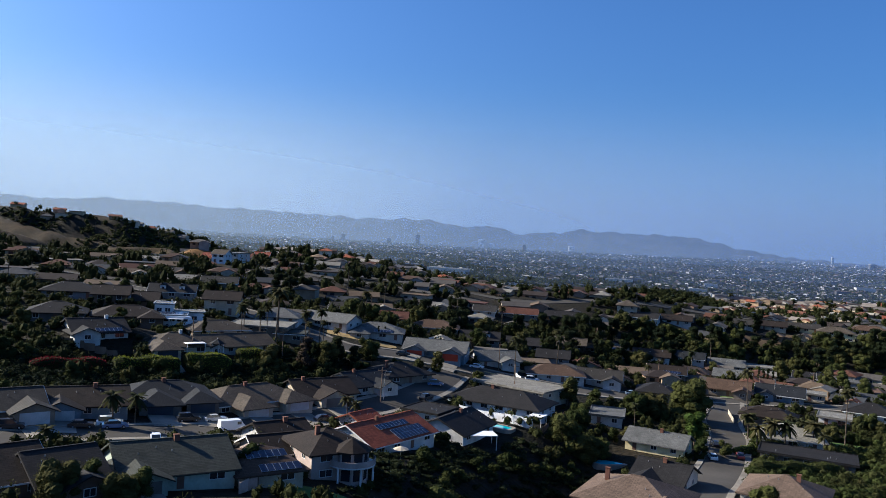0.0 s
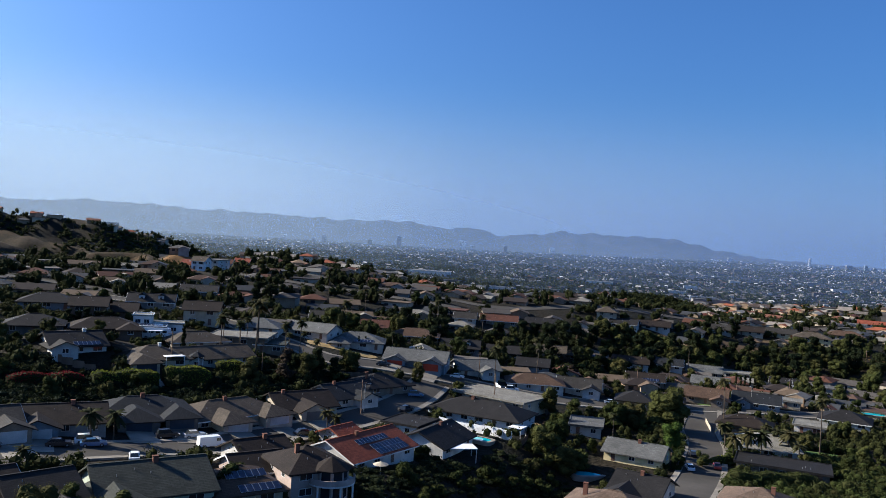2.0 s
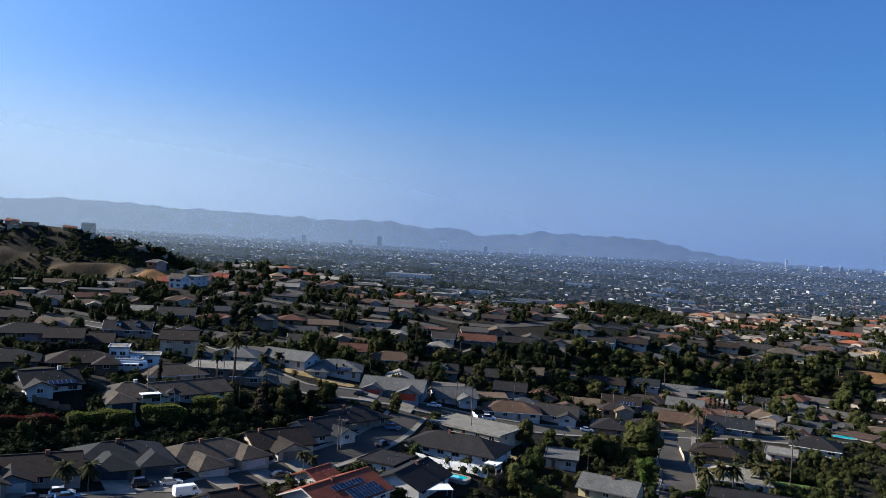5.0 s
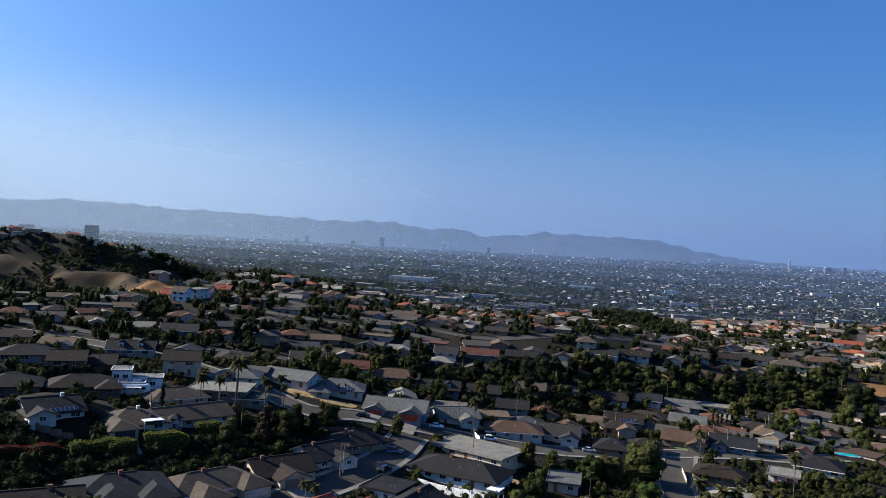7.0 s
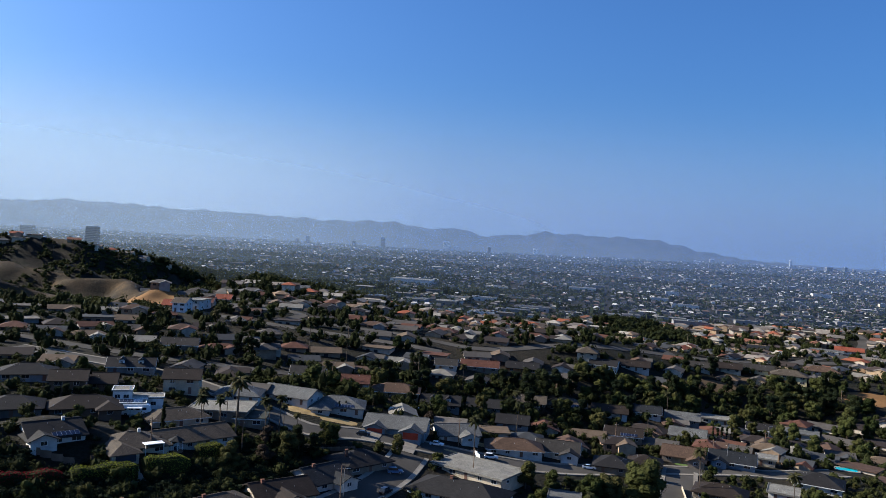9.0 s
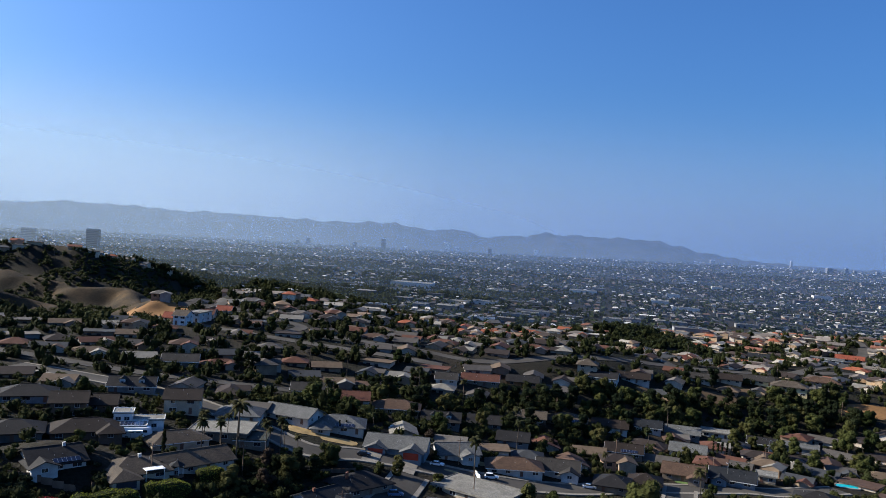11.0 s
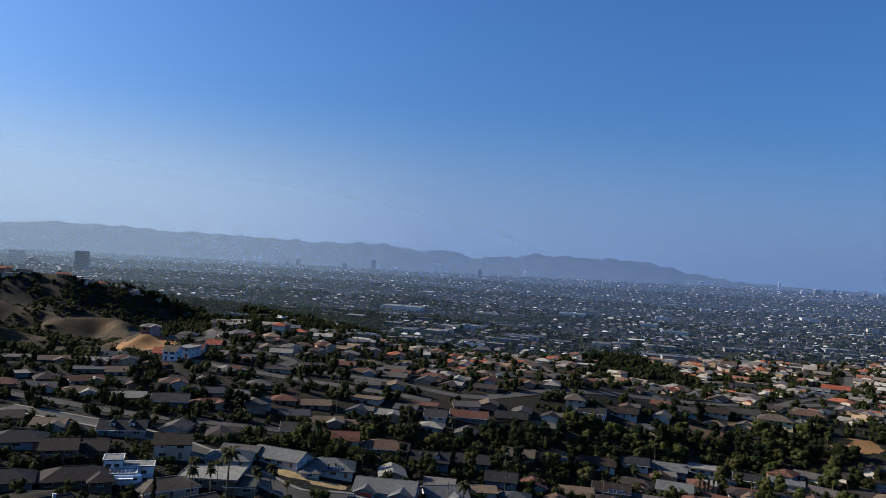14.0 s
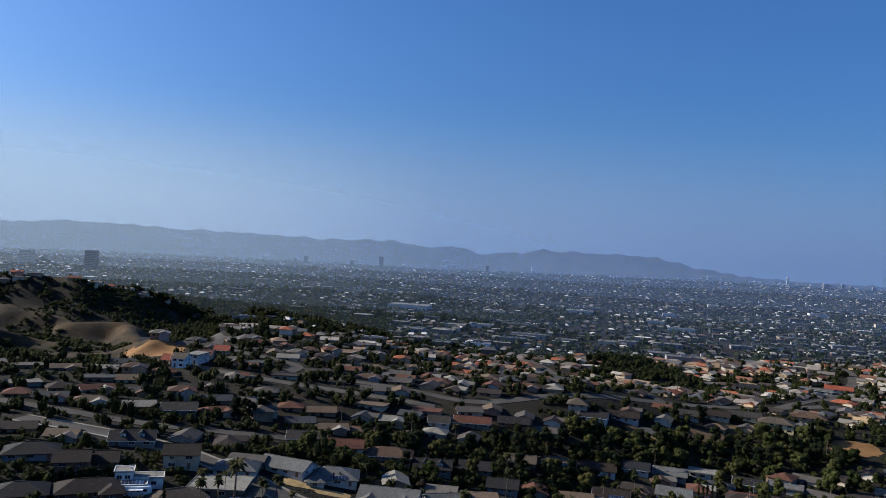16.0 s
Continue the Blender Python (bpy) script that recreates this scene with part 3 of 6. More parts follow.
def foot(x, y, w, d, turn, ahead=0.0):
    a = radians(turn)
    FOOT.append((x + math.sin(a) * ahead / 2, y - math.cos(a) * ahead / 2, w / 2, d / 2 + ahead / 2, math.cos(a), math.sin(a)))


def free(x, y, gap):
    """Whether a place lies clear of all footprints."""
    for fx, fy, hw, hd, c, s in FOOT:
        dx, dy = x - fx, y - fy
        if abs(dx * c + dy * s) < hw + gap and abs(dy * c - dx * s) < hd + gap:
            return False
    return True



def shared_box(key, w, d, h, shade=""):
    """A box mesh made once for each size: w wide, d deep, standing on z 0."""
    k = (key, shade, round(w, 2), round(d, 2), round(h, 2))
    if k not in SHARED:
        s = Shape().box(-w / 2, w / 2, -d / 2, d / 2, 0, h)
        me = bpy.data.meshes.new(key)
        me.from_pydata(s.v, [], s.f)
        SHARED[k] = me
    return SHARED[k]


def window_frame_mesh(w, h):
    k = ("frame", w, h)
    if k not in SHARED:
        s = Shape()
        t = 0.09
        for x0, x1, z0, z1 in ((-w / 2, w / 2, 0, t), (-w / 2, w / 2, h - t, h), (-w / 2, -w / 2 + t, t, h - t), (w / 2 - t, w / 2, t, h - t), (-t / 3, t / 3, t, h - t)):
            s.box(x0, x1, -0.07, 0.05, z0, z1)
        me = bpy.data.meshes.new("window")
        me.from_pydata(s.v, [], s.f)
        SHARED[k] = me
    return SHARED[k]


def window(parent, x, y, z, turn, w=1.6, h=1.15):
    f = put("window", window_frame_mesh(w, h), M_TRIM, parent, at=pose(x, y, z, 0, 0, turn))
    put("pane", shared_box("pane", w - 0.1, 0.04, h - 0.1), M_GLASS, f, at=pose(0, 0.0, 0.05))


EAVE = 0.85      # overhang of the pitched roofs


def gable_roof(w, d, rise, over=EAVE, t=0.2):
    """Two slabs meeting at a ridge along x; z 0 is the top of the walls."""
    s = Shape()
    k = rise / (d / 2)
    x, y = w / 2 + over * 0.8, d / 2 + over
    lo = -over * k
    p = [(-x, -y, lo), (x, -y, lo), (x, 0, rise), (-x, 0, rise), (-x, y, lo), (x, y, lo)]
    q = [(a, b2, c2 + t) for a, b2, c2 in p]
    s.add(p + q, [(6, 7, 8, 9), (9, 8, 11, 10), (1, 0, 3, 2), (2, 3, 4, 5), (0, 1, 7, 6), (5, 4, 10, 11), (0, 6, 9, 3), (3, 9, 10, 4), (1, 2, 8, 7), (2, 5, 11, 8)])
    return s


def hip_roof(w, d, rise, over=EAVE, t=0.2):
    s = Shape()
    k = rise / (d / 2)
    x, y = w / 2 + over, d / 2 + over
    lo, e = -over * k, max(0.3, (w - d) / 2)
    p = [(-x, -y, lo), (x, -y, lo), (x, y, lo), (-x, y, lo)]
    q = [(a, b2, c2 + t) for a, b2, c2 in p] + [(-e, 0, rise + t), (e, 0, rise + t)]
    s.add(p + q, [(3, 2, 1, 0), (0, 1, 5, 4), (1, 2, 6, 5), (2, 3, 7, 6), (3, 0, 4, 7), (4, 5, 9, 8), (5, 6, 9), (6, 7, 8, 9), (7, 4, 8)])
    return s


def flat_roof(w, d, over=0.7, t=0.32):
    s = Shape()
    x, y = w / 2 + over, d / 2 + over
    s.box(-x, x, -y, y, 0, t)
    return s


def roof_edges(w, d, mat, base, z, over=0.7, t=0.32):
    """Four low upstands round a flat roof."""
    x, y = w / 2 + over, d / 2 + over
    for x0, x1, y0, y1 in ((-x, x, -y, -y + 0.25), (-x, x, y - 0.25, y), (-x, -x + 0.25, -y + 0.25, y - 0.25), (x - 0.25, x, -y + 0.25, y - 0.25)):
        Shape().box(x0, x1, y0, y1, t + 0.004, t + 0.16).link("roof_edge", mat, base, at=pose(0, 0, z))


def solid(w, d, h, rise, gable):
    """Walls down into the slope, with gable ends where the roof has them."""
    s = Shape().box(-w / 2, w / 2, -d / 2, d / 2, -3.5, h)
    if gable:
        for x in (-w / 2, w / 2):
            s.add([(x, -d / 2, h), (x, d / 2, h), (x, 0, h + rise)], [(0, 1, 2)] if x > 0 else [(0, 2, 1)])
    return s


ROOF_WORDS = dict(grey="grey shingle", umber="dark brown shingle", slate="blue-grey shingle", tan="tan shingle", charcoal="charcoal shingle",
                  moss="green-grey shingle", brown="brown shingle", terracotta="red clay tile", pale="pale gravel", ash="light grey shingle",
                  sand="sandy brown shingle", rust="rust-brown tile")


def panel_field(parent, x, y, z, tilt, cols, rows):
    """Solar modules side by side on the front slope."""
    for i in range(cols):
        for j in range(rows):
            at = pose(x, y, z, tilt) @ pose((i - (cols - 1) / 2) * 1.06, j * 1.72, 0.10)
            p = put("solar_panel", shared_box("solar_panel", 1.03, 1.68, 0.04), M_METAL, parent, at=at)
            put("cell_sheet", shared_box("cell_sheet", 0.93, 1.58, 0.02), M_SOLAR, p, at=pose(0, 0, 0.035))


def house(x, y, turn, w, d, kind, roof, wall, storeys=1, wings=(), chimney=None, solar=0, dormers=0, balcony=False, garage=None, seed=[0]):
    seed[0] += 1
    r = random.Random(seed[0])
    d *= 1.14
    h = 2.5 * storeys
    m = pose(x, y, 0, 0, 0, turn)
    ahead = max([0.0] + [q[2] for q in wings])
    z = sum(gz(*(m @ Vector((sx * w * 0.35, -d / 2 - ahead * 0.5, 0)))[:2]) for sx in (-1, 1)) / 2 + 0.1
    base = new("house")
    base.matrix_basis = pose(x, y, z, 0, 0, turn)
    form = {"gable": "gabled", "hip": "hipped", "flat": "flat"}[kind]
    word = "two-storey " if storeys == 2 else ""
    extra = " and panels" if solar else ""
    tagged(base, f"{wall.replace('bright', 'white')} stucco {word}house with a {form} {ROOF_WORDS[roof]} roof{extra}", "house", "hillside houses")
    foot(x, y, w, d, turn, max([2.0] + [q[2] + 6.0 for q in wings]))
    rise = {"gable": 0.42, "hip": 0.40, "flat": 0}[kind] * d / 2
    R, W = ROOFS[roof], WALLS[wall]
    edge = M_TRIM if r.random() < 0.25 else R
    shut = garage or r.choice([M_GARAGE, M_GARAGE_DARK, M_GARAGE_TAN, M_GARAGE_TAN])
    body = solid(w, d, h, rise, kind == "gable")
    front_taken = []
    for off, ww, pr in wings:
        cx = off * w
        wr = 0.42 * ww / 2
        mm = pose(cx, -d / 2 - pr / 2 + 1.0, 0, 0, 0, 90)
        sw = solid(pr + 2.0, ww, h - 0.05, wr, kind == "gable")
        sw.link("wing_wall", W, base, at=mm)
        front_taken.append((cx - ww / 2 - 0.6, cx + ww / 2 + 0.6))
        long = pr + d * 0.5
        mr = pose(cx, -d / 2 - pr / 2 + d * 0.25, h - 0.05, 0, 0, 90)
        (gable_roof if kind == "gable" else hip_roof)(long, ww, wr).link("wing_roof", R, base, at=mr)
        if ww >= 6.2:
            put("garage_door", shared_box("garage_door", min(4.9, ww - 1.4), 0.1, 2.15, shut.name), shut, base, "painted sectional garage door", at=pose(cx, -d / 2 - pr - 0.03, 0.12))
        else:
            window(base, cx, -d / 2 - pr, 1.0, 0)
    body.link("wall", W, base)
    top = gable_roof(w, d, rise) if kind == "gable" else hip_roof(w, d, rise) if kind == "hip" else flat_roof(w, d)
    top.link("roof", R, base, at=pose(0, 0, h + 0.004))
    if kind == "flat":
        roof_edges(w, d, R, base, h + 0.004)
    if kind == "gable":
        for sx in (-1, 1):
            s = Shape()
            k = rise / (d / 2)
            xx = sx * (w / 2 + EAVE * 0.8 + 0.04)
            for sy in (-1, 1):
                s.add([(xx - 0.03, sy * (d / 2 + EAVE), -EAVE * k - 0.12), (xx + 0.03, sy * (d / 2 + EAVE), -EAVE * k - 0.12), (xx + 0.03, 0, rise - 0.12), (xx - 0.03, 0, rise - 0.12),
                       (xx - 0.03, sy * (d / 2 + EAVE), -EAVE * k + 0.16), (xx + 0.03, sy * (d / 2 + EAVE), -EAVE * k + 0.16), (xx + 0.03, 0, rise + 0.16), (xx - 0.03, 0, rise + 0.16)],
                      [(0, 1, 2, 3), (7, 6, 5, 4), (0, 4, 5, 1), (3, 2, 6, 7), (0, 3, 7, 4), (1, 5, 6, 2)])
            s.link("barge_board", edge, base, at=pose(0, 0, h + 0.004))
    # a ridge cap and a fascia under the front eave
    if kind != "flat":
        e = w / 2 + 0.6 if kind == "gable" else max(0.3, (w - d) / 2)
        Shape().box(-e, e, -0.16, 0.16, rise + 0.14, rise + 0.26).link("ridge_cap", R, base, at=pose(0, 0, h))
    k = rise / (d / 2)
    Shape().box(-w / 2 - EAVE * 0.7, w / 2 + EAVE * 0.7, -d / 2 - EAVE - 0.07, -d / 2 - EAVE - 0.01, -EAVE * k - 0.06, -EAVE * k + 0.17).link("fascia", edge, base, at=pose(0, 0, h))
    # openings
    n = max(2, int(w / 4.2))
    door_at = r.randrange(n)
    for s in range(storeys):
        for i in range(n):
            xx = (i + 0.5) / n * w - w / 2
            if s == 0 and any(a < xx < b2 for a, b2 in front_taken):
                continue
            if s == 0 and i == door_at:
                put("door", shared_box("door", 1.0, 0.1, 2.1), M_DOOR, base, at=pose(xx, -d / 2 - 0.02, 0.1))
            else:
                window(base, xx, -d / 2, 0.9 + 2.5 * s, 0, r.choice([1.5, 1.9, 2.3]), 1.25)
        for sx in (-1, 1):
            for yy in (-d * 0.22, d * 0.2):
                window(base, sx * w / 2, yy, 0.9 + 2.5 * s, 90, 1.3, 1.1)
    if chimney is not None:
        Shape().box(-0.38, 0.38, -0.27, 0.27, 0, rise + 0.72).box(-0.44, 0.44, -0.33, 0.33, rise + 0.724, rise + 0.84).link("chimney", M_BRICK if r.random() < 0.85 else M_TRIM, base, at=pose(chimney * w, -0.6, h))
    for i in range(3 if kind != "flat" else 4):
        px, py = r.uniform(-w * 0.35, w * 0.35), r.uniform(-d * 0.32, -d * 0.1)
        Shape().tube([(0, 0, 0), (0, 0, 0.4)], [0.06, 0.06], 6).link("vent_pipe", M_METAL, base, at=pose(px, py, h + rise + py * k * 1.0 + 0.1 if kind != "flat" else h + 0.3))
    if solar:
        tilt = math.degrees(math.atan(k))
        if kind == "flat":
            panel_field(base, 0, -d * 0.25, h + 0.5, 4, max(4, int(w * 0.5)), 2)
        else:
            cols = 6 if solar < 3 else 9
            panel_field(base, w * 0.14, -d * 0.47, h + 0.22 + (d * 0.03) * k, tilt, cols, 2 if solar > 2 else 1)
            if solar > 1:
                panel_field(base, w * 0.02, -d * 0.20, h + 0.22 + (d * 0.30) * k, tilt, cols, 1)
    for i in range(dormers):
        cx = (i - 0.5) * w * 0.42
        Shape().box(-0.9, 0.9, -d * 0.36, -0.4, 0, 1.5 + 0.1).link("dormer", M_TRIM, base, at=pose(cx, 0, h + 0.25))
        gable_roof(d * 0.36, 1.9, 0.7, 0.25, 0.12).link("dormer_roof", R, base, at=pose(cx, -d * 0.18 - 0.2, h + 1.87, 0, 0, 90))
        window(base, cx, -d * 0.36, h + 0.6, 0, 0.9, 0.9)
    if balcony == "bay":
        round_bay(base, w * 0.2, -d / 2 + 0.4, h, R, W)
    elif balcony:
        Shape().box(-w * 0.1, w / 2 + 0.6, -d / 2 - 1.8, -d / 2, 2.7, 2.95).link("balcony_floor", M_TRIM, base)
        for i in range(6):
            Shape().box(-0.06, 0.06, -0.06, 0.06, 0, 1.0).link("baluster", M_TRIM, base, at=pose(-w * 0.1 + 0.1 + i * (w * 0.6 + 0.4) / 5, -d / 2 - 1.7, 2.954))
        Shape().box(-w * 0.1, w / 2 + 0.6, -d / 2 - 1.8, -d / 2 - 1.66, 3.96, 4.06).link("handrail", M_TRIM, base)
        for xx in (-w * 0.1 + 0.2, w / 2 + 0.4):
            Shape().box(xx - 0.15, xx + 0.15, -d / 2 - 1.7, -d / 2 - 1.4, -1.5, 2.7).link("post", M_TRIM, base)
    for off, ww, pr in wings:
        if ww >= 6.2:
            driveway(base, off * w, -d / 2 - pr, min(5.2, ww))
    return base


def round_bay(base, x, y, h, roof, wall):
    """An eight-sided two-storey bay with a curved balcony and a roof of its own."""
    at = pose(x, y, 0, 0, 0, 22.5)
    Shape().tube([(0, 0, -3.5), (0, 0, h)], [2.7, 2.7], 8).link("bay_wall", wall, base, at=at)
    Shape().tube([(0, 0, h - 0.12), (0, 0, h + 0.06), (0, 0, h + 1.75)], [3.5, 3.5, 0.1], 8).link("bay_roof", roof, base, at=at)
    Shape().tube([(0, 0, 2.62), (0, 0, 2.85)], [4.1, 4.1], 16).link("balcony_floor", M_TRIM, base, at=at)
    s = Shape()
    n = 24
    for i in range(n + 1):
        a = radians(-172 + 164 * i / n)
        for r in (3.9, 4.05):
            for z in (2.854, 3.75):
                s.v.append((r * math.cos(a), r * math.sin(a), z))
    for i in range(n):
        k = 4 * i
        s.f += [(k, k + 1, k + 5, k + 4), (k + 2, k + 6, k + 7, k + 3), (k + 1, k + 3, k + 7, k + 5)]
    s.link("parapet", wall, base, at=pose(x, y, 0))
    for a in (-135, -90, -45):
        for z in (0.3, 3.0):
            q = pose(x, y, 0, 0, 0, a + 90) @ pose(0, -2.53, z)
            put("bay_window", shared_box("bay_window", 1.5, 0.08, 2.0), M_GLASS, base, at=q)
    for a in (-150, -90, -30):
        px, py = x + 3.7 * math.cos(radians(a)), y + 3.7 * math.sin(radians(a))
        Shape().box(-0.14, 0.14, -0.14, 0.14, -2.5, 2.62).link("post", M_TRIM, base, at=pose(px, py, 0))


def driveway(base, x, y, w):
    pts = []
    n = 5
    m = base.matrix_basis
    for i in range(n + 1):
        for sx in (-1, 1):
            p = m @ Vector((x + sx * w / 2, y - 0.3 - i * 1.7, 0))
            pts.append((p.x, p.y, gz(p.x, p.y) + (0.32 if i else 0.4)))
    s = Shape()
    low = [(a, b2, c2 - 0.4) for a, b2, c2 in pts]
    s.add(pts + low, [(2 * i, 2 * i + 1, 2 * i + 3, 2 * i + 2) for i in range(n)] + [(2 * i, 2 * i + 2, 2 * i + 2 + 2 * n + 2, 2 * i + 2 * n + 2) for i in range(n)] + [(2 * i + 3, 2 * i + 1, 2 * i + 1 + 2 * n + 2, 2 * i + 3 + 2 * n + 2) for i in range(n)])
    tagged(s.link("driveway", M_CONC), "pale concrete driveway sloping down to the street", "driveway", kind="structure")


house(-77.2, 147.1, 38, 11.2, 10, 'gable', 'grey', 'tan', wings=((.28,6.5,3.5),))
house(-66.9, 157.5, 26, 14.1, 10, 'gable', 'umber', 'blue', wings=((-.34,7,3.5),), chimney=.1)
house(-57.5, 173.2, 29, 19.0, 11, 'hip', 'slate', 'taupe', wings=((-.12,8,5),(.33,6.5,4)), chimney=.0)
house(-42.1, 184.9, 44, 22.3, 11, 'hip', 'tan', 'cream', wings=((-.17,7,5),(.36,7,3)), chimney=-.05)
house(-28.7, 202.9, 35, 15.1, 11, 'gable', 'umber', 'cream', wings=((-.02,7.5,4),), chimney=-.3)
house(-20.1, 217.5, 46, 11.8, 11, 'gable', 'slate', 'white', wings=((.25,6,3),), chimney=-.2)
house(-10.5, 232.7, 40, 15.2, 11, 'hip', 'charcoal', 'tan', chimney=-.3)
house(-56.1, 106.9, 44, 7.6, 12, 'gable', 'umber', 'brown')
house(-49.4, 108.3, 44, 8.5, 11, 'gable', 'charcoal', 'brown', wings=((.1,6,3),))
house(-37.9, 118.7, 32, 15.4, 12, 'gable', 'moss', 'mint', wings=((-.36,6.5,2.5),), chimney=.05)
house(-17.4, 137.0, 33, 10.3, 10, 'hip', 'umber', 'pink', storeys=2, balcony="bay", chimney=-.2)
house(-28.2, 150.8, 38, 9.3, 10, 'gable', 'umber', 'white', chimney=.1)
house(-26.1, 124.7, 33, 10.0, 10, 'hip', 'brown', 'cream', solar=2)
house(-10.6, 169.6, 54, 20.0, 12, 'gable', 'terracotta', 'white', solar=3, chimney=-.1)
house(5.5, 190.4, 62, 16.0, 11, 'gable', 'charcoal', 'bright', chimney=.1)
house(-0.5, 201.5, 62, 10.0, 8, 'flat', 'charcoal', 'bright')
house(-15.8, 181.0, 54, 6.5, 6, 'gable', 'terracotta', 'white')
house(-26.5, 139.0, 33, 9.0, 8, 'gable', 'umber', 'pink')
house(18.7, 220.2, -27, 25.8, 12, 'hip', 'charcoal', 'bright', chimney=-.1)
house(25.4, 240.8, -37, 24.0, 12, 'flat', 'pale', 'cream')
house(39.8, 269.6, -4, 18.2, 10, 'hip', 'brown', 'white')
house(20.0, 274.1, 13, 14.2, 10, 'gable', 'ash', 'white', wings=((.2,5.5,3),))
house(0.5, 266.8, -10, 19.8, 11, 'gable', 'ash', 'blue', wings=((-.3,6.4,2),(.3,6.4,3.5)), garage=M_GARAGE_RED)
house(57.2, 203.4, -29, 14.2, 8.8, 'gable', 'ash', 'yellow', chimney=.05)
house(49.1, 168.4, -32, 10.2, 11, 'gable', 'charcoal', 'white', wings=((-.2,7,3),), chimney=.0)
house(36.6, 141.7, -28, 17.3, 13, 'hip', 'sand', 'white', wings=((.35,8,3),), chimney=-.3)
house(68.3, 154.6, -30, 14.2, 12, 'hip', 'sand', 'white', chimney=.15)
house(98.7, 223.2, -18, 16.3, 12, 'hip', 'pale', 'white')
house(93.2, 200.5, -25, 21.2, 9, 'flat', 'charcoal', 'taupe')
house(125.0, 252.5, -28, 8.6, 8, 'flat', 'pale', 'white')
house(144.0, 267.2, -30, 15.0, 11, 'hip', 'charcoal', 'white')
house(122.7, 288.2, -24, 15.5, 10, 'gable', 'slate', 'blue', wings=((-.28,5,2.5),))
house(105.1, 289.8, -23, 14.1, 10, 'gable', 'brown', 'tan', wings=((.35,5.5,4),))
house(138.5, 295.4, -26, 6.5, 6, 'flat', 'pale', 'cream')
house(102.5, 247.7, -27, 15.0, 9, 'hip', 'umber', 'tan')
house(129.0, 360.9, -20, 14.6, 9, 'gable', 'ash', 'grey')
house(148.8, 372.1, -22, 12.7, 8, 'flat', 'pale', 'white')
house(49.0, 227.0, -14, 8.3, 10, 'flat', 'ash', 'white')
house(56.1, 275.7, -14, 14.3, 10, 'gable', 'grey', 'white', wings=((.3,5.5,3),))
house(-86.5, 206.0, 39, 12.8, 11, 'gable', 'charcoal', 'white', chimney=.2, solar=1, wings=((-.3,6,2),))
house(-68.0, 211.0, 36, 15.1, 11, 'hip', 'tan', 'cream', chimney=.1, wings=((-.3,6.5,4),))
house(-56.7, 224.1, 42, 20.8, 10, 'gable', 'tan', 'white', wings=((-.35,4,1.5),))
house(-64.4, 237.3, 36, 16.2, 9, 'hip', 'tan', 'cream')


def modern_house(x, y, turn):
    """White flat-roofed house of three stepped blocks."""
    base = new("house")
    z = gz(x, y - 4) + 0.1
    base.matrix_basis = pose(x, y, z, 0, 0, turn)
    tagged(base, "white stucco house of stepped flat-roofed blocks with panels", "house", "hillside houses")
    foot(x, y, 15, 13, turn, 3.0)
    for x0, x1, y0, y1, h in ((-6.8, -1.6, 0.0, 6.0, 5.6), (-1.59, 7.2, 1.0, 6.6, 3.3), (-5.6, 2.6, -5.6, -0.01, 3.0)):
        Shape().box(x0, x1, y0, y1, -3.5, h).link("wall", WALLS['bright'], base)
        Shape().box(x0 - 0.35, x1 + 0.35, y0 - 0.35, y1 + 0.35, h + 0.004, h + 0.3).link("roof", ROOFS['pale'], base)
        for a0, a1, b0, b1 in ((x0 - 0.35, x1 + 0.35, y0 - 0.35, y0 - 0.15), (x0 - 0.35, x1 + 0.35, y1 + 0.15, y1 + 0.35), (x0 - 0.35, x0 - 0.15, y0 - 0.14, y1 + 0.14), (x1 + 0.15, x1 + 0.35, y0 - 0.14, y1 + 0.14)):
            Shape().box(a0, a1, b0, b1, h + 0.304, h + 0.5).link("parapet", WALLS['bright'], base)
        for xx in np.arange(x0 + 1.3, x1 - 0.8, 2.4):
            window(base, float(xx), y0, h - 2.1, 0, 1.6, 1.2)
        window(base, x1, (y0 + y1) / 2, h - 2.1, 90, 1.6, 1.2)
        window(base, x0, (y0 + y1) / 2, h - 2.1, 90, 1.6, 1.2)
    panel_field(base, -1.4, -4.6, 3.42, 4, 6, 2)
    Shape().box(-4.5, 2.0, -8.4, -5.7, 2.3, 2.45).link("porch_roof", M_TRIM, base)
    for xx in (-4.3, -1.2, 1.8):
        Shape().box(xx - 0.1, xx + 0.1, -8.3, -8.1, -2.0, 2.296).link("post", M_TRIM, base)
    Shape().box(-2.3, -1.8, 0.6, 1.2, 5.6, 7.0).link("chimney", WALLS['bright'], base)


modern_house(-76.8, 241.5, 14)
house(-88.9, 232.9, 24, 18.0, 10, 'hip', 'umber', 'brown', wings=((.35,6,3),))
house(-104.6, 224.2, 21, 14.3, 10, 'hip', 'charcoal', 'taupe')
house(-99.2, 247.9, 15, 9.9, 9, 'gable', 'umber', 'brown', storeys=2)
house(-92.9, 257.4, 13, 8.8, 9, 'gable', 'umber', 'brown')
house(-116.2, 257.6, 19, 15.9, 10, 'hip', 'charcoal', 'blue')
house(-92.0, 282.5, 12, 14.8, 9, 'gable', 'charcoal', 'grey', dormers=2)
house(-70.3, 266.8, 8, 10.9, 9, 'gable', 'umber', 'cream', storeys=2)
house(-90.6, 336.6, 11, 13.8, 9, 'gable', 'grey', 'taupe')
house(-52.1, 268.4, 1, 13.7, 10, 'hip', 'ash', 'white')
house(-36.2, 277.8, -24, 18.2, 9, 'gable', 'ash', 'white')
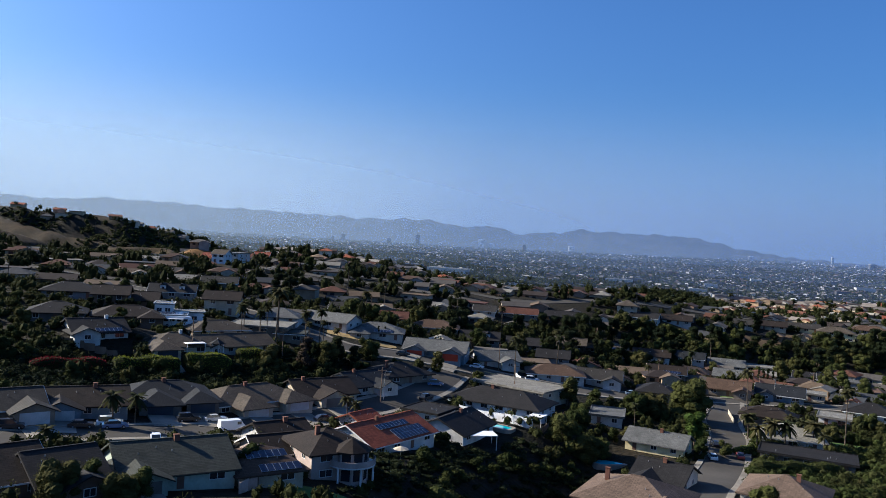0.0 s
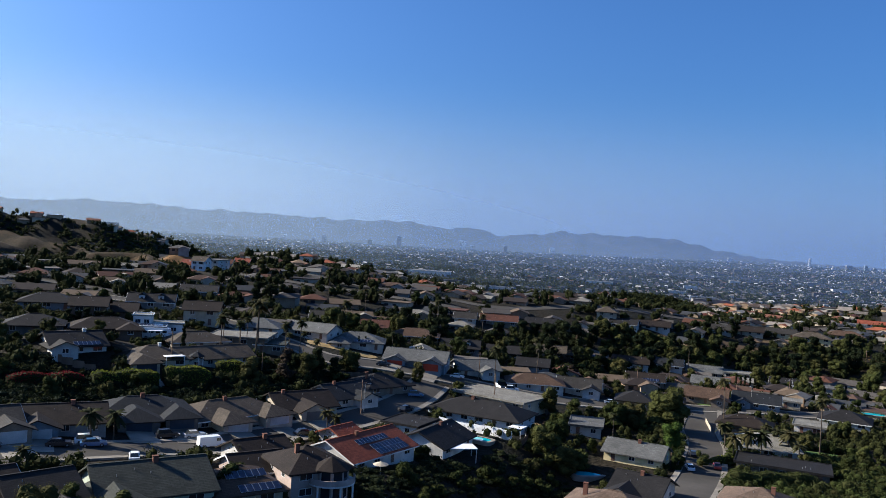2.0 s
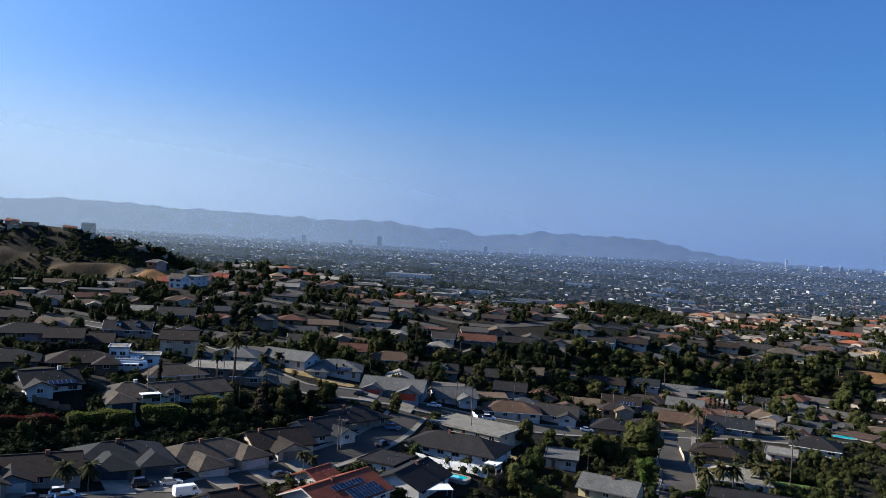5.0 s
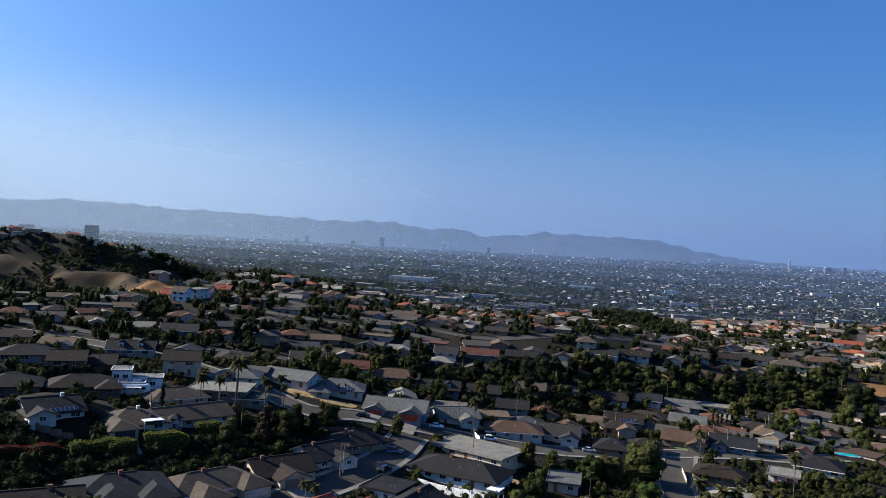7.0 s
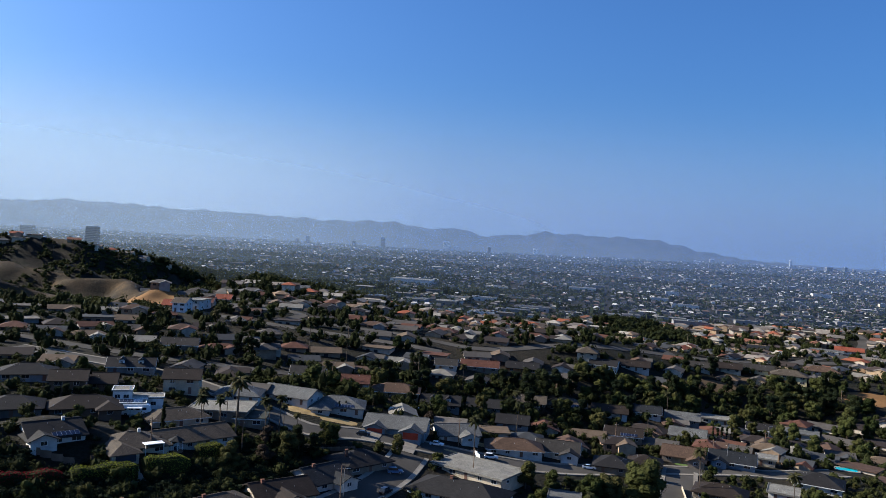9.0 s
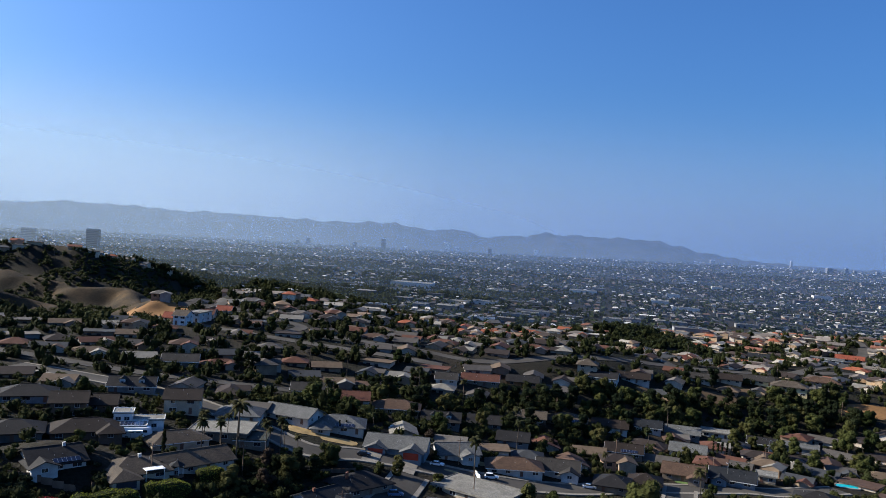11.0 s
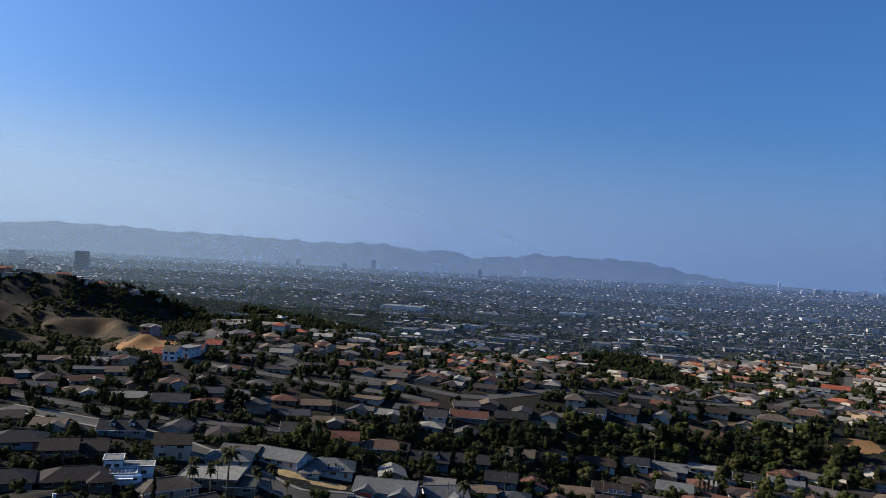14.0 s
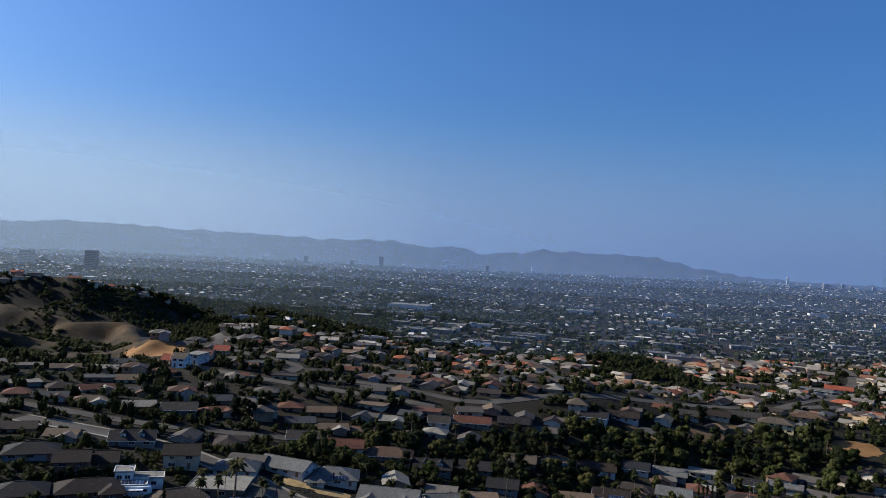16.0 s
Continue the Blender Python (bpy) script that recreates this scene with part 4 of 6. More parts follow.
house(-53.8, 251.6, -1, 17.1, 13, 'flat', 'pale', 'tan')
house(-44.2, 247.6, 3, 8.8, 8, 'flat', 'moss', 'tan')
house(-20.3, 277.6, 1, 17.5, 11, 'hip', 'ash', 'white', wings=((-.3,6,4),), solar=1)
house(-36.0, 321.5, 3, 12.8, 9, 'gable', 'grey', 'grey')
house(-19.7, 319.5, 0, 15.6, 9, 'gable', 'rust', 'white')
house(-1.0, 319.1, -3, 18.0, 10, 'hip', 'brown', 'tan')
house(16.8, 314.1, -6, 14.5, 10, 'gable', 'charcoal', 'grey', dormers=2)
house(34.9, 324.0, -9, 13.0, 9, 'gable', 'charcoal', 'grey')
house(44.3, 306.0, -11, 11.6, 9, 'gable', 'charcoal', 'grey')
house(56.4, 343.4, -12, 13.0, 9, 'gable', 'tan', 'tan')
house(73.2, 347.8, -14, 16.4, 10, 'hip', 'tan', 'tan', solar=1)
house(92.7, 349.7, -16, 14.9, 9, 'gable', 'umber', 'white')
house(111.5, 359.8, -18, 13.6, 9, 'gable', 'slate', 'white')
house(89.5, 314.3, -15, 13.9, 9, 'gable', 'umber', 'tan', solar=1)
house(120.0, 327.6, -23, 13.9, 9, 'gable', 'ash', 'white')
house(73.2, 267.4, -16, 11.5, 10, 'hip', 'charcoal', 'tan')
house(86.1, 273.6, -18, 10.4, 9, 'hip', 'umber', 'tan')
house(185.4, 363.7, -27, 14.7, 9, 'flat', 'ash', 'white')
house(167.5, 365.1, -25, 11.9, 8, 'gable', 'charcoal', 'white')
house(217.0, 443.6, -25, 18.3, 10, 'hip', 'tan', 'yellow', storeys=2)
house(245.2, 462.6, -27, 19.4, 9, 'hip', 'brown', 'pink')
house(204.9, 458.6, -23, 17.9, 9, 'gable', 'grey', 'mint')
house(185.1, 456.2, -22, 18.2, 9, 'gable', 'umber', 'cream')
house(167.1, 450.2, -20, 14.1, 9, 'gable', 'grey', 'white')
house(339.5, 602.4, -28, 19.4, 9, 'gable', 'terracotta', 'white')
house(318.5, 595.8, -30, 22.4, 10, 'flat', 'ash', 'white')
house(274.8, 612.3, -23, 17.1, 9, 'gable', 'slate', 'cream')
house(123.1, 425.6, -17, 17.5, 9, 'gable', 'umber', 'white')
house(105.5, 415.9, -22, 13.7, 9, 'gable', 'charcoal', 'white')
house(97.9, 423.1, -14, 10.0, 10, 'hip', 'tan', 'cream', storeys=2)
house(59.1, 389.3, -10, 15.1, 9, 'gable', 'charcoal', 'orange')
house(37.7, 380.9, -8, 17.1, 9, 'gable', 'rust', 'tan')
house(-109.7, 439.5, -13, 7.5, 12, 'flat', 'pale', 'bright', storeys=2)
house(-114.4, 425.6, -7, 6.7, 9, 'gable', 'tan', 'bright', storeys=2)
house(-122.6, 433.8, 3, 6.5, 9, 'gable', 'terracotta', 'cream')
house(-108.6, 455.0, 1, 7.1, 9, 'gable', 'rust', 'cream')
house(-104.4, 477.6, 1, 8.1, 9, 'gable', 'terracotta', 'cream')
house(21.4, 374.2, -6, 9.6, 9, 'gable', 'grey', 'white')


# ---------------------------------------------------------------- roads
def smooth_line(pts, step=3.0):
    out = []
    P = [pts[0]] + list(pts) + [pts[-1]]
    for a, b2, c2, d2 in zip(P, P[1:], P[2:], P[3:]):
        n = max(2, int(math.dist(b2, c2) / step))
        for i in range(n):
            t = i / n
            out.append(tuple(0.5 * (2 * q + (s - p) * t + (2 * p - 5 * q + 4 * s - u) * t * t + (3 * q - p - 3 * s + u) * t ** 3) for p, q, s, u in zip(a, b2, c2, d2)))
    return out + [tuple(pts[-1])]


ROADLINE = []


def ribbon(line, left, right, lift, drop):
    """A strip draped on the ground between two offsets from a line, with sides."""
    v, f = [], []
    for i, (x, y) in enumerate(line):
        a, b2 = line[max(0, i - 1)], line[min(len(line) - 1, i + 1)]
        tx, ty = b2[0] - a[0], b2[1] - a[1]
        n = math.hypot(tx, ty) or 1
        nx, ny = -ty / n, tx / n
        row = []
        for o in (left, (left + right) / 2, right):
            px, py = x + nx * o, y + ny * o
            row.append((px, py, gz(px, py) + lift))
        v += [(row[0][0], row[0][1], row[0][2] - drop)] + row + [(row[2][0], row[2][1], row[2][2] - drop)]
    for i in range(len(line) - 1):
        k = i * 5
        f += [(k + j, k + j + 1, k + j + 6, k + j + 5) for j in range(4)]
    return v, f


def road(pts, width=8.5, walks=True, label="grey asphalt street between the houses"):
    line = smooth_line(pts)
    ROADLINE.extend(line)
    v, f = ribbon(line, -width / 2, width / 2, 0.22, 0.3)
    tagged(link("road", v, f, M_ASPHALT, smooth=False), label, "road", kind="structure")
    if walks:
        for s in (-1, 1):
            e = sorted((s * width / 2, s * (width / 2 + 0.35)))
            v, f = ribbon(line, e[0], e[1], 0.37, 0.5)
            tagged(link("kerb", v, f, M_CONC), "pale concrete kerb along the street", "kerb", kind="structure")
            e = sorted((s * (width / 2 + 0.36), s * (width / 2 + 1.4)))
            v, f = ribbon(line, e[0], e[1], 0.36, 0.5)
            tagged(link("pavement", v, f, M_CONC), "narrow concrete pavement beside the street", "pavement", kind="structure")


road([(-120, 116), (-95, 128), (-70, 132), (-64, 138), (-57, 144), (-49, 151), (-40, 159), (-34, 171), (-26, 183), (-16, 200), (-7, 215), (0, 230), (5, 247)], 9)
road([(-140, 300), (-100, 290), (-72, 279), (-45, 262), (-27, 251), (-13, 255), (2, 256), (14, 256), (29, 256), (43, 257), (62, 262), (81, 271), (100, 275), (123, 280), (137, 280), (165, 292)], 8)
road([(99, 275), (92, 256), (86, 241), (82, 224), (76, 208), (70, 193), (62, 176), (53, 157), (38, 115), (26, 80)], 9)
road([(-210, 330), (-150, 322), (-100, 312), (-60, 318), (-20, 330)], 7, False)
road([(-60, 430), (0, 425), (40, 415), (90, 440), (160, 470), (240, 490), (320, 520)], 7, False)
road([(-140, 600), (-120, 540), (-110, 500), (-60, 460), (-60, 430)], 7, False)
road([(-165, 452), (-130, 440), (-95, 420), (-60, 408), (-20, 402), (20, 398)], 7, False)
road([(-110, 500), (-70, 512), (-20, 505), (30, 520), (80, 545), (120, 590)], 7, False)
road([(160, 470), (150, 510), (130, 550), (120, 590), (110, 640), (90, 700)], 7, False)
road([(240, 490), (300, 545), (330, 590), (372, 640), (390, 700), (370, 760)], 8, False)
road([(-90, 570), (-40, 575), (20, 590), (60, 625)], 7, False)
road([(-200, 1150), (-120, 1300), (0, 1480), (150, 1750), (350, 2200)], 22, False, "wide straight avenue crossing the plain")


def on_road(x, y, d=7.5):
    return any((x - a) ** 2 + (y - b2) ** 2 < d * d for a, b2 in ROADLINE)


# ---------------------------------------------------------------- houses on the farther slopes
def simple_house_kit():
    kits = []
    r = random.Random(11)
    for i in range(8):
        w, d, h = r.uniform(10, 15), r.uniform(7.5, 9.5), [2.5, 2.5, 2.5, 4.9, 2.5, 2.5, 2.5, 2.5][i]
        kind = ["gable", "hip", "gable", "hip", "flat", "gable", "hip", "gable"][i]
        rise = 0 if kind == "flat" else 0.36 * d / 2
        wl = solid(w, d, h, rise, kind == "gable")
        rf = gable_roof(w, d, rise) if kind == "gable" else hip_roof(w, d, rise) if kind == "hip" else flat_roof(w, d)
        if i % 2:
            mm = pose(w * 0.25, -d / 2 - 1.0, 0, 0, 0, 90)
            sw = solid(4, 6, h, 1.08, True)
            ww = Shape().add(sw.v, sw.f, mm)
            wf = gable_roof(d * 0.6 + 2, 6, 1.08)
            wr = Shape().add(wf.v, wf.f, pose(w * 0.25, -d * 0.2 - 1.5, 0, 0, 0, 90))
        pieces = [("wall", wl), ("roof", rf)] + ([("wing_wall", ww), ("wing_roof", wr)] if i % 2 else [])
        meshes = []
        for name, s in pieces:
            me = bpy.data.meshes.new(name)
            me.from_pydata(s.v, [], s.f)
            me.materials.append(M_WALLMIX if "wall" in name else M_ROOFMIX)
            meshes.append((name, me))
        kits.append((w, d, h, meshes))
    return kits


KITS = simple_house_kit()


def simple_house(x, y, turn, k, windows=True):
    w, d, h, meshes = KITS[k]
    base = new("house")
    base.matrix_basis = pose(x, y, gz(x, y) - 1.1, 0, 0, turn)
    tagged(base, "small stucco house with a low-pitched roof on the slope", "house", "farther houses")
    for name, me in meshes:
        put(name, me, None, base, at=pose(0, 0, h + 0.004 if "roof" in name else 0))
    if windows:
        for xx in (-w * 0.3, 0.0):
            put("window", shared_box("window", 1.8, 0.08, 1.3), M_GLASS, base, at=pose(xx, -d / 2 - 0.02, h - 2.0))


CANYON = [(-30, 312), (10, 325), (60, 340), (110, 380), (200, 408), (300, 440)]


def canyon(x, y):
    """Distance to the wooded ravine that crosses the slope."""
    best = 1e9
    for (ax, ay), (bx, by) in zip(CANYON, CANYON[1:]):
        t = max(0, min(1, ((x - ax) * (bx - ax) + (y - ay) * (by - ay)) / ((bx - ax) ** 2 + (by - ay) ** 2)))
        best = min(best, math.hypot(x - ax - t * (bx - ax), y - ay - t * (by - ay)))
    return best


def spur(x, y):
    """Distance to the wooded spur that runs out towards the plain."""
    t = max(0, min(1, ((x - 178) * 40 + (y - 738) * -140) / 21200))
    return math.hypot(x - 178 - 40 * t, y - 738 + 140 * t)


def bare_bank(x, y):
    """The bare bank below the hilltop houses."""
    return ((x + 160) / 42) ** 2 + ((y - 466) / 32) ** 2 < 1


rr = random.Random(21)
spots = []
for row in range(41):
    v = 285 + row * 16.5
    for i in range(-28, 36):
        x = i * 16.5 + rr.uniform(-2.5, 2.5) + (row % 2) * 6
        y = v + 14 * math.sin(x / 70 + row * 0.4) + rr.uniform(-2.5, 2.5) - 0.08 * x
        if row % 3 == 2 and rr.random() < 0.25:
            continue
        if abs(math.degrees(math.atan2(x, y))) > 34 or math.hypot(x, y) > 900:
            continue
        if x < -150 - (y - 400) * 0.1 and y > 410 or (x < -60 and y > 640) or (x < -20 and y > 720):
            continue
        if on_road(x, y, 8.5) or spur(x, y) < 30 or bare_bank(x, y) or canyon(x, y) < 24 or not free(x, y, 4.6) or rr.random() < 0.06:
            continue
        foot(x, y, 13, 9, 0)
        spots.append((x, y, max(-36, min(24, -0.16 * (x + 30))) + 8 * math.sin(x / 50 + row) + rr.uniform(-9, 9) + rr.choice((0, 0, 0, 90, -90)) * (x > -90), rr.randrange(8)))
# a string of houses along the crest of the western hill
for k in range(17):
    q = k / 16 * 4.6
    (ax, ay, _), (bx, by, _) = RIDGES[0][0][1:][int(min(q, 3))], RIDGES[0][0][1:][int(min(q, 3)) + 1]
    f = q - int(min(q, 3))
    if f <= 1:
        spots.append((ax + f * (bx - ax) + rr.uniform(-4, 14), ay + f * (by - ay) - 5 + rr.uniform(-7, 9), rr.uniform(-15, 25), rr.choice((0, 1, 2, 4, 5, 6))))
for x, y, t in ((-420, 806, 10), (-352, 842, 5), (-405, 830, 12), (-262, 955, 8), (-330, 860, -5), (-246, 965, 4), (-235, 985, 4), (-372, 800, 8), (-320, 835, 3)):
    spots.append((x, y, t, rr.choice((0, 1, 2, 4, 5, 6))))
spots.sort(key=lambda p: p[0] ** 2 + p[1] ** 2)
for x, y, t, k in spots[:185]:
    simple_house(x, y, t, k)
far_wall, far_roof = Shape(), Shape()
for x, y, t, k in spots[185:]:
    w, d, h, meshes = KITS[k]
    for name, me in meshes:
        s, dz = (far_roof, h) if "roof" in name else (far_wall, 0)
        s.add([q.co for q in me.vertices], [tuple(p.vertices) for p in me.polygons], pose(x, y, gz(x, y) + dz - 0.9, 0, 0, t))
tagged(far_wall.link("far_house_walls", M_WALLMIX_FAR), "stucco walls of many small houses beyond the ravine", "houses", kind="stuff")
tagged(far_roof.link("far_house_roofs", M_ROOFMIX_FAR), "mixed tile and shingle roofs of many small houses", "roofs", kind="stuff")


# ---------------------------------------------------------------- vehicles
def paint(name, col):
    m, nt, b = shader(name, 0.28)
    b.inputs["Base Color"].default_value = (*col, 1)
    b.inputs["Coat Weight"].default_value = 0.4
    return m


PAINT = {k: paint("car_paint_" + k, c) for k, c in dict(white=(0.72, 0.72, 0.72), black=(0.015, 0.015, 0.018), silver=(0.36, 0.37, 0.38), blue=(0.05, 0.12, 0.25), grey=(0.12, 0.12, 0.13), red=(0.25, 0.03, 0.03)).items()}
M_LIGHT = plain_mat("headlight_glass", (0.6, 0.6, 0.58), 0.2)


def loft(profile, half, inset=0.0):
    """A body from a side profile of x, z points, with the upper part drawn in."""
    s = Shape()
    top = max(z for _, z in profile)
    n = len(profile)
    left = [(x, half - inset * (z / top) ** 2, z) for x, z in profile]
    right = [(x, -y, z) for x, y, z in left]
    s.add(left + right, [tuple(range(n)), tuple(range(2 * n - 1, n - 1, -1))] + [(i, i + n, (i + 1) % n + n, (i + 1) % n) for i in range(n)])
    return s


def wheel(parent, x, y, r=0.33):
    w = put("wheel", tyre_mesh(r), M_TYRE, parent, at=pose(x, y, r))
    put("rim", shared_box("rim", r * 0.9, 0.24, r * 0.9), M_METAL, w, at=pose(0, 0, -r * 0.45))


def tyre_mesh(r):
    if ("tyre", r) not in SHARED:
        s = Shape()
        n = 12
        ring = [(r * math.cos(6.2832 * i / n), r * math.sin(6.2832 * i / n)) for i in range(n)]
        s.add([(a, -0.11, b2) for a, b2 in ring] + [(a, 0.11, b2) for a, b2 in ring], [tuple(range(n)), tuple(range(2 * n - 1, n - 1, -1))] + [(i, i + n, (i + 1) % n + n, (i + 1) % n) for i in range(n)])
        me = bpy.data.meshes.new("wheel")
        me.from_pydata(s.v, [], s.f)
        SHARED[("tyre", r)] = me
    return SHARED[("tyre", r)]


def car(x, y, turn, col, kind="sedan", where="parked at the kerb"):
    base = new("van" if kind == "van" else "car")
    base.matrix_basis = pose(x, y, gz(x, y) + 0.26, 0, 0, turn)
    tagged(base, f"{col} {'panel van' if kind == 'van' else kind} {where}", "van" if kind == "van" else "car", "parked vehicles")
    foot(x, y, 5, 2.4, turn)
    if kind == "van":
        loft([(-2.6, 0.35), (2.6, 0.35), (2.65, 0.9), (2.1, 1.25), (1.5, 2.15), (-2.55, 2.2), (-2.65, 1.0)], 0.98, 0.12).link("body", PAINT[col], base)
        Shape().add([(2.13, -0.8, 1.28), (2.13, 0.8, 1.28), (1.62, 0.75, 2.03), (1.62, -0.75, 2.03)], [(0, 1, 2, 3)]).link("windscreen", M_GLASS, base)
        for sy in (-1, 1):
            Shape().box(0.75, 1.55, sy * 0.955 - 0.02, sy * 0.955 + 0.02, 1.3, 1.85).link("side_window", M_GLASS, base)
        L, half = 1.6, 0.9
    else:
        suv = kind == "SUV"
        t = 1.72 if suv else 1.42
        loft([(-2.2, 0.3), (2.2, 0.3), (2.28, 0.62), (1.9, 0.86), (0.9, 0.95), (-1.9, 0.98), (-2.25, 0.85)], 0.9, 0.06).link("body", PAINT[col], base)
        loft([(1.0, 0.94), (0.35, t - 0.02), (-1.2 if not suv else -1.7, t), (-1.95, 0.97)], 0.78, 0.14).link("cabin", M_GLASS, base)
        Shape().box(-1.15 if not suv else -1.7, 0.32, -0.62, 0.62, t - 0.02, t + 0.03).link("roof_panel", PAINT[col], base)
        L, half = 1.38, 0.84
    for sx in (-1, 1):
        for sy in (-1, 1):
            wheel(base, sx * L, sy * half)
    for sy in (-1, 1):
        Shape().box(2.2, 2.3, sy * 0.62 - 0.2, sy * 0.62 + 0.2, 0.62, 0.78).link("headlight", M_LIGHT, base)
    return base


car(-38.9, 159.2, 35, 'white', 'van', where='parked across a driveway')
car(-62.1, 144.6, 22, 'black')
car(-58.9, 149.1, 25, 'white', 'SUV', where='parked in a driveway')
car(-57.2, 147.5, 25, 'blue')
car(-71.3, 138.1, 22, 'black', 'SUV')
car(-48.1, 161.2, 28, 'black', 'SUV')
car(-43.6, 164.5, 30, 'silver')
car(-47.9, 142.0, 110, 'white', where='parked in the street')
car(-23.9, 181.3, 40, 'black')
car(13.4, 259.2, -15, 'white', where='pulled up at the kerb')
car(0.5, 230.0, 10, 'blue', 'SUV')
car(-10.1, 254.8, -5, 'black')
car(64.5, 263.9, -10, 'white')
car(74.3, 211.6, 80, 'black')
car(68.8, 197.3, 82, 'white')
car(76.9, 200.9, 75, 'red')
car(103.3, 292.2, 0, 'silver')
car(-72.1, 277.7, 20, 'silver')
car(-1.7, 215.7, 60, 'black', 'SUV')
car(31.0, 257.3, -5, 'white', 'SUV')
car(105.0, 286.6, -5, 'white')
car(-25.6, 278.5, 0, 'blue')
car(107.3, 290.7, 0, 'black')


# ---------------------------------------------------------------- yards
def fence(x0, y0, x1, y1, high=1.8, mat=None, label="white panel fence closing the back yard"):
    n = max(2, int(math.dist((x0, y0), (x1, y1)) / 2.4))
    a = math.degrees(math.atan2(y1 - y0, x1 - x0))
    base = new("fence")
    base.matrix_basis = pose(x0, y0, 0, 0, 0, a)
    tagged(base, label, "fence")
    step = math.dist((x0, y0), (x1, y1)) / n
    for i in range(n + 1):
        t = i / n
        z = gz(x0 + (x1 - x0) * t, y0 + (y1 - y0) * t)
        Shape().box(-0.07, 0.07, -0.07, 0.07, z - 0.3, z + high + 0.12).link("post", mat or M_TRIM, base, at=pose(i * step, 0, 0))
        if i < n:
            Shape().box(0.08, step - 0.08, -0.03, 0.03, z - 0.2, z + high).link("panel", mat or M_TRIM, base, at=pose(i * step, 0, 0))


def pool(x, y, turn, w, d, label="small turquoise swimming pool with a pale concrete rim"):
    base = new("swimming_pool")
    base.matrix_basis = pose(x, y, gz(x, y) + 0.35, 0, 0, turn)
    tagged(base, label, "pool")
    foot(x, y, w + 2.5, d + 2.5, turn, 3.0)
    s = Shape()
    n = 20
    out = [((w / 2 + 0.9) * math.copysign(abs(math.cos(t)) ** 0.6, math.cos(t)), (d / 2 + 0.9) * math.copysign(abs(math.sin(t)) ** 0.6, math.sin(t))) for t in (6.2832 * i / n for i in range(n))]
    s.add([(a, b2, 0.1) for a, b2 in out] + [(a * w / (w + 1.8), b2 * d / (d + 1.8), 0.1) for a, b2 in out] + [(a, b2, -1.2) for a, b2 in out],
          [(i, (i + 1) % n, (i + 1) % n + n, i + n) for i in range(n)] + [((i + 1) % n, i, i + 2 * n, (i + 1) % n + 2 * n) for i in range(n)])
    s.link("rim", M_CONC, base)
    Shape().add([(a * w / (w + 1.8), b2 * d / (d + 1.8), 0.02) for a, b2 in out], [tuple(range(n))]).link("water", M_POOL, base)


def patch(name, x, y, turn, w, d, mat, label):
    """A draped garden surface with an uneven rim."""
    n, v = 36, []
    foot(x, y, w * 0.85, d * 0.85, turn)
    m = pose(x, y, 0, 0, 0, turn)
    r = random.Random(int(x * 7 + y))
    rings = [i / 12 for i in range(13)]
    for q in rings:
        for i in range(n):
            t = 6.2832 * i / n
            k = q * (1 + r.uniform(-0.08, 0.08) * (q == 1))
            p = m @ Vector((w / 2 * k * math.copysign(abs(math.cos(t)) ** 0.6, math.cos(t)), d / 2 * k * math.copysign(abs(math.sin(t)) ** 0.6, math.sin(t)), 0))
            v.append((p.x, p.y, gz(p.x, p.y) + 0.2 * (1.5 - q)))
    f = [(j * n + i, j * n + (i + 1) % n, (j + 1) * n + (i + 1) % n, (j + 1) * n + i) for j in range(len(rings) - 1) for i in range(n)]
    tagged(link(name, v, f, mat, smooth=True), label, name, kind="structure")


def pole(x, y, high=9.0, arms=True):
    base = new("utility_pole")
    base.matrix_basis = pose(x, y, gz(x, y), 0, 0, 20)
    tagged(base, "weathered wooden utility pole beside the street", "pole", "utility poles")
    Shape().tube([(0, 0, -0.4), (0, 0, high)], [0.16, 0.11], 8).link("shaft", M_WOOD, base)
    if arms:
        Shape().box(-1.1, 1.1, -0.06, 0.06, high - 0.9, high - 0.78).link("crossarm", M_WOOD, base)
        for i in (-0.95, -0.4, 0.4, 0.95):
            Shape().tube([(i, 0, high - 0.78), (i, 0, high - 0.58)], [0.05, 0.03], 6).link("insulator", M_METAL, base)


def lamp_post(x, y, turn):
    base = new("street_lamp")
    base.matrix_basis = pose(x, y, gz(x, y), 0, 0, turn)
    tagged(base, "slim grey street lamp with a curved arm", "street lamp", "street lamps")
    Shape().tube([(0, 0, -0.3), (0, 0, 7.5)], [0.1, 0.06], 8).link("shaft", M_METAL, base)
    Shape().box(0, 1.6, -0.04, 0.04, 7.42, 7.5).link("arm", M_METAL, base)
    Shape().box(1.3, 1.9, -0.12, 0.12, 7.3, 7.42).link("lamp_head", M_METAL, base)


def patio_cover(x, y, turn, w, d):
    base = new("patio_cover")
    base.matrix_basis = pose(x, y, gz(x, y), 0, 0, turn)
    tagged(base, "white flat patio cover on slim posts", "patio cover")
    foot(x, y, w + 1, d + 1, turn, 2.0)
    Shape().box(-w / 2, w / 2, -d / 2, d / 2, 2.5, 2.65).link("canopy", M_BRIGHT, base)
    for sx in (-1, 1):
        for sy in (-1, 1):
            Shape().box(-0.07, 0.07, -0.07, 0.07, -0.8, 2.5).link("post", M_TRIM, base, at=pose(sx * (w / 2 - 0.2), sy * (d / 2 - 0.2), 0))


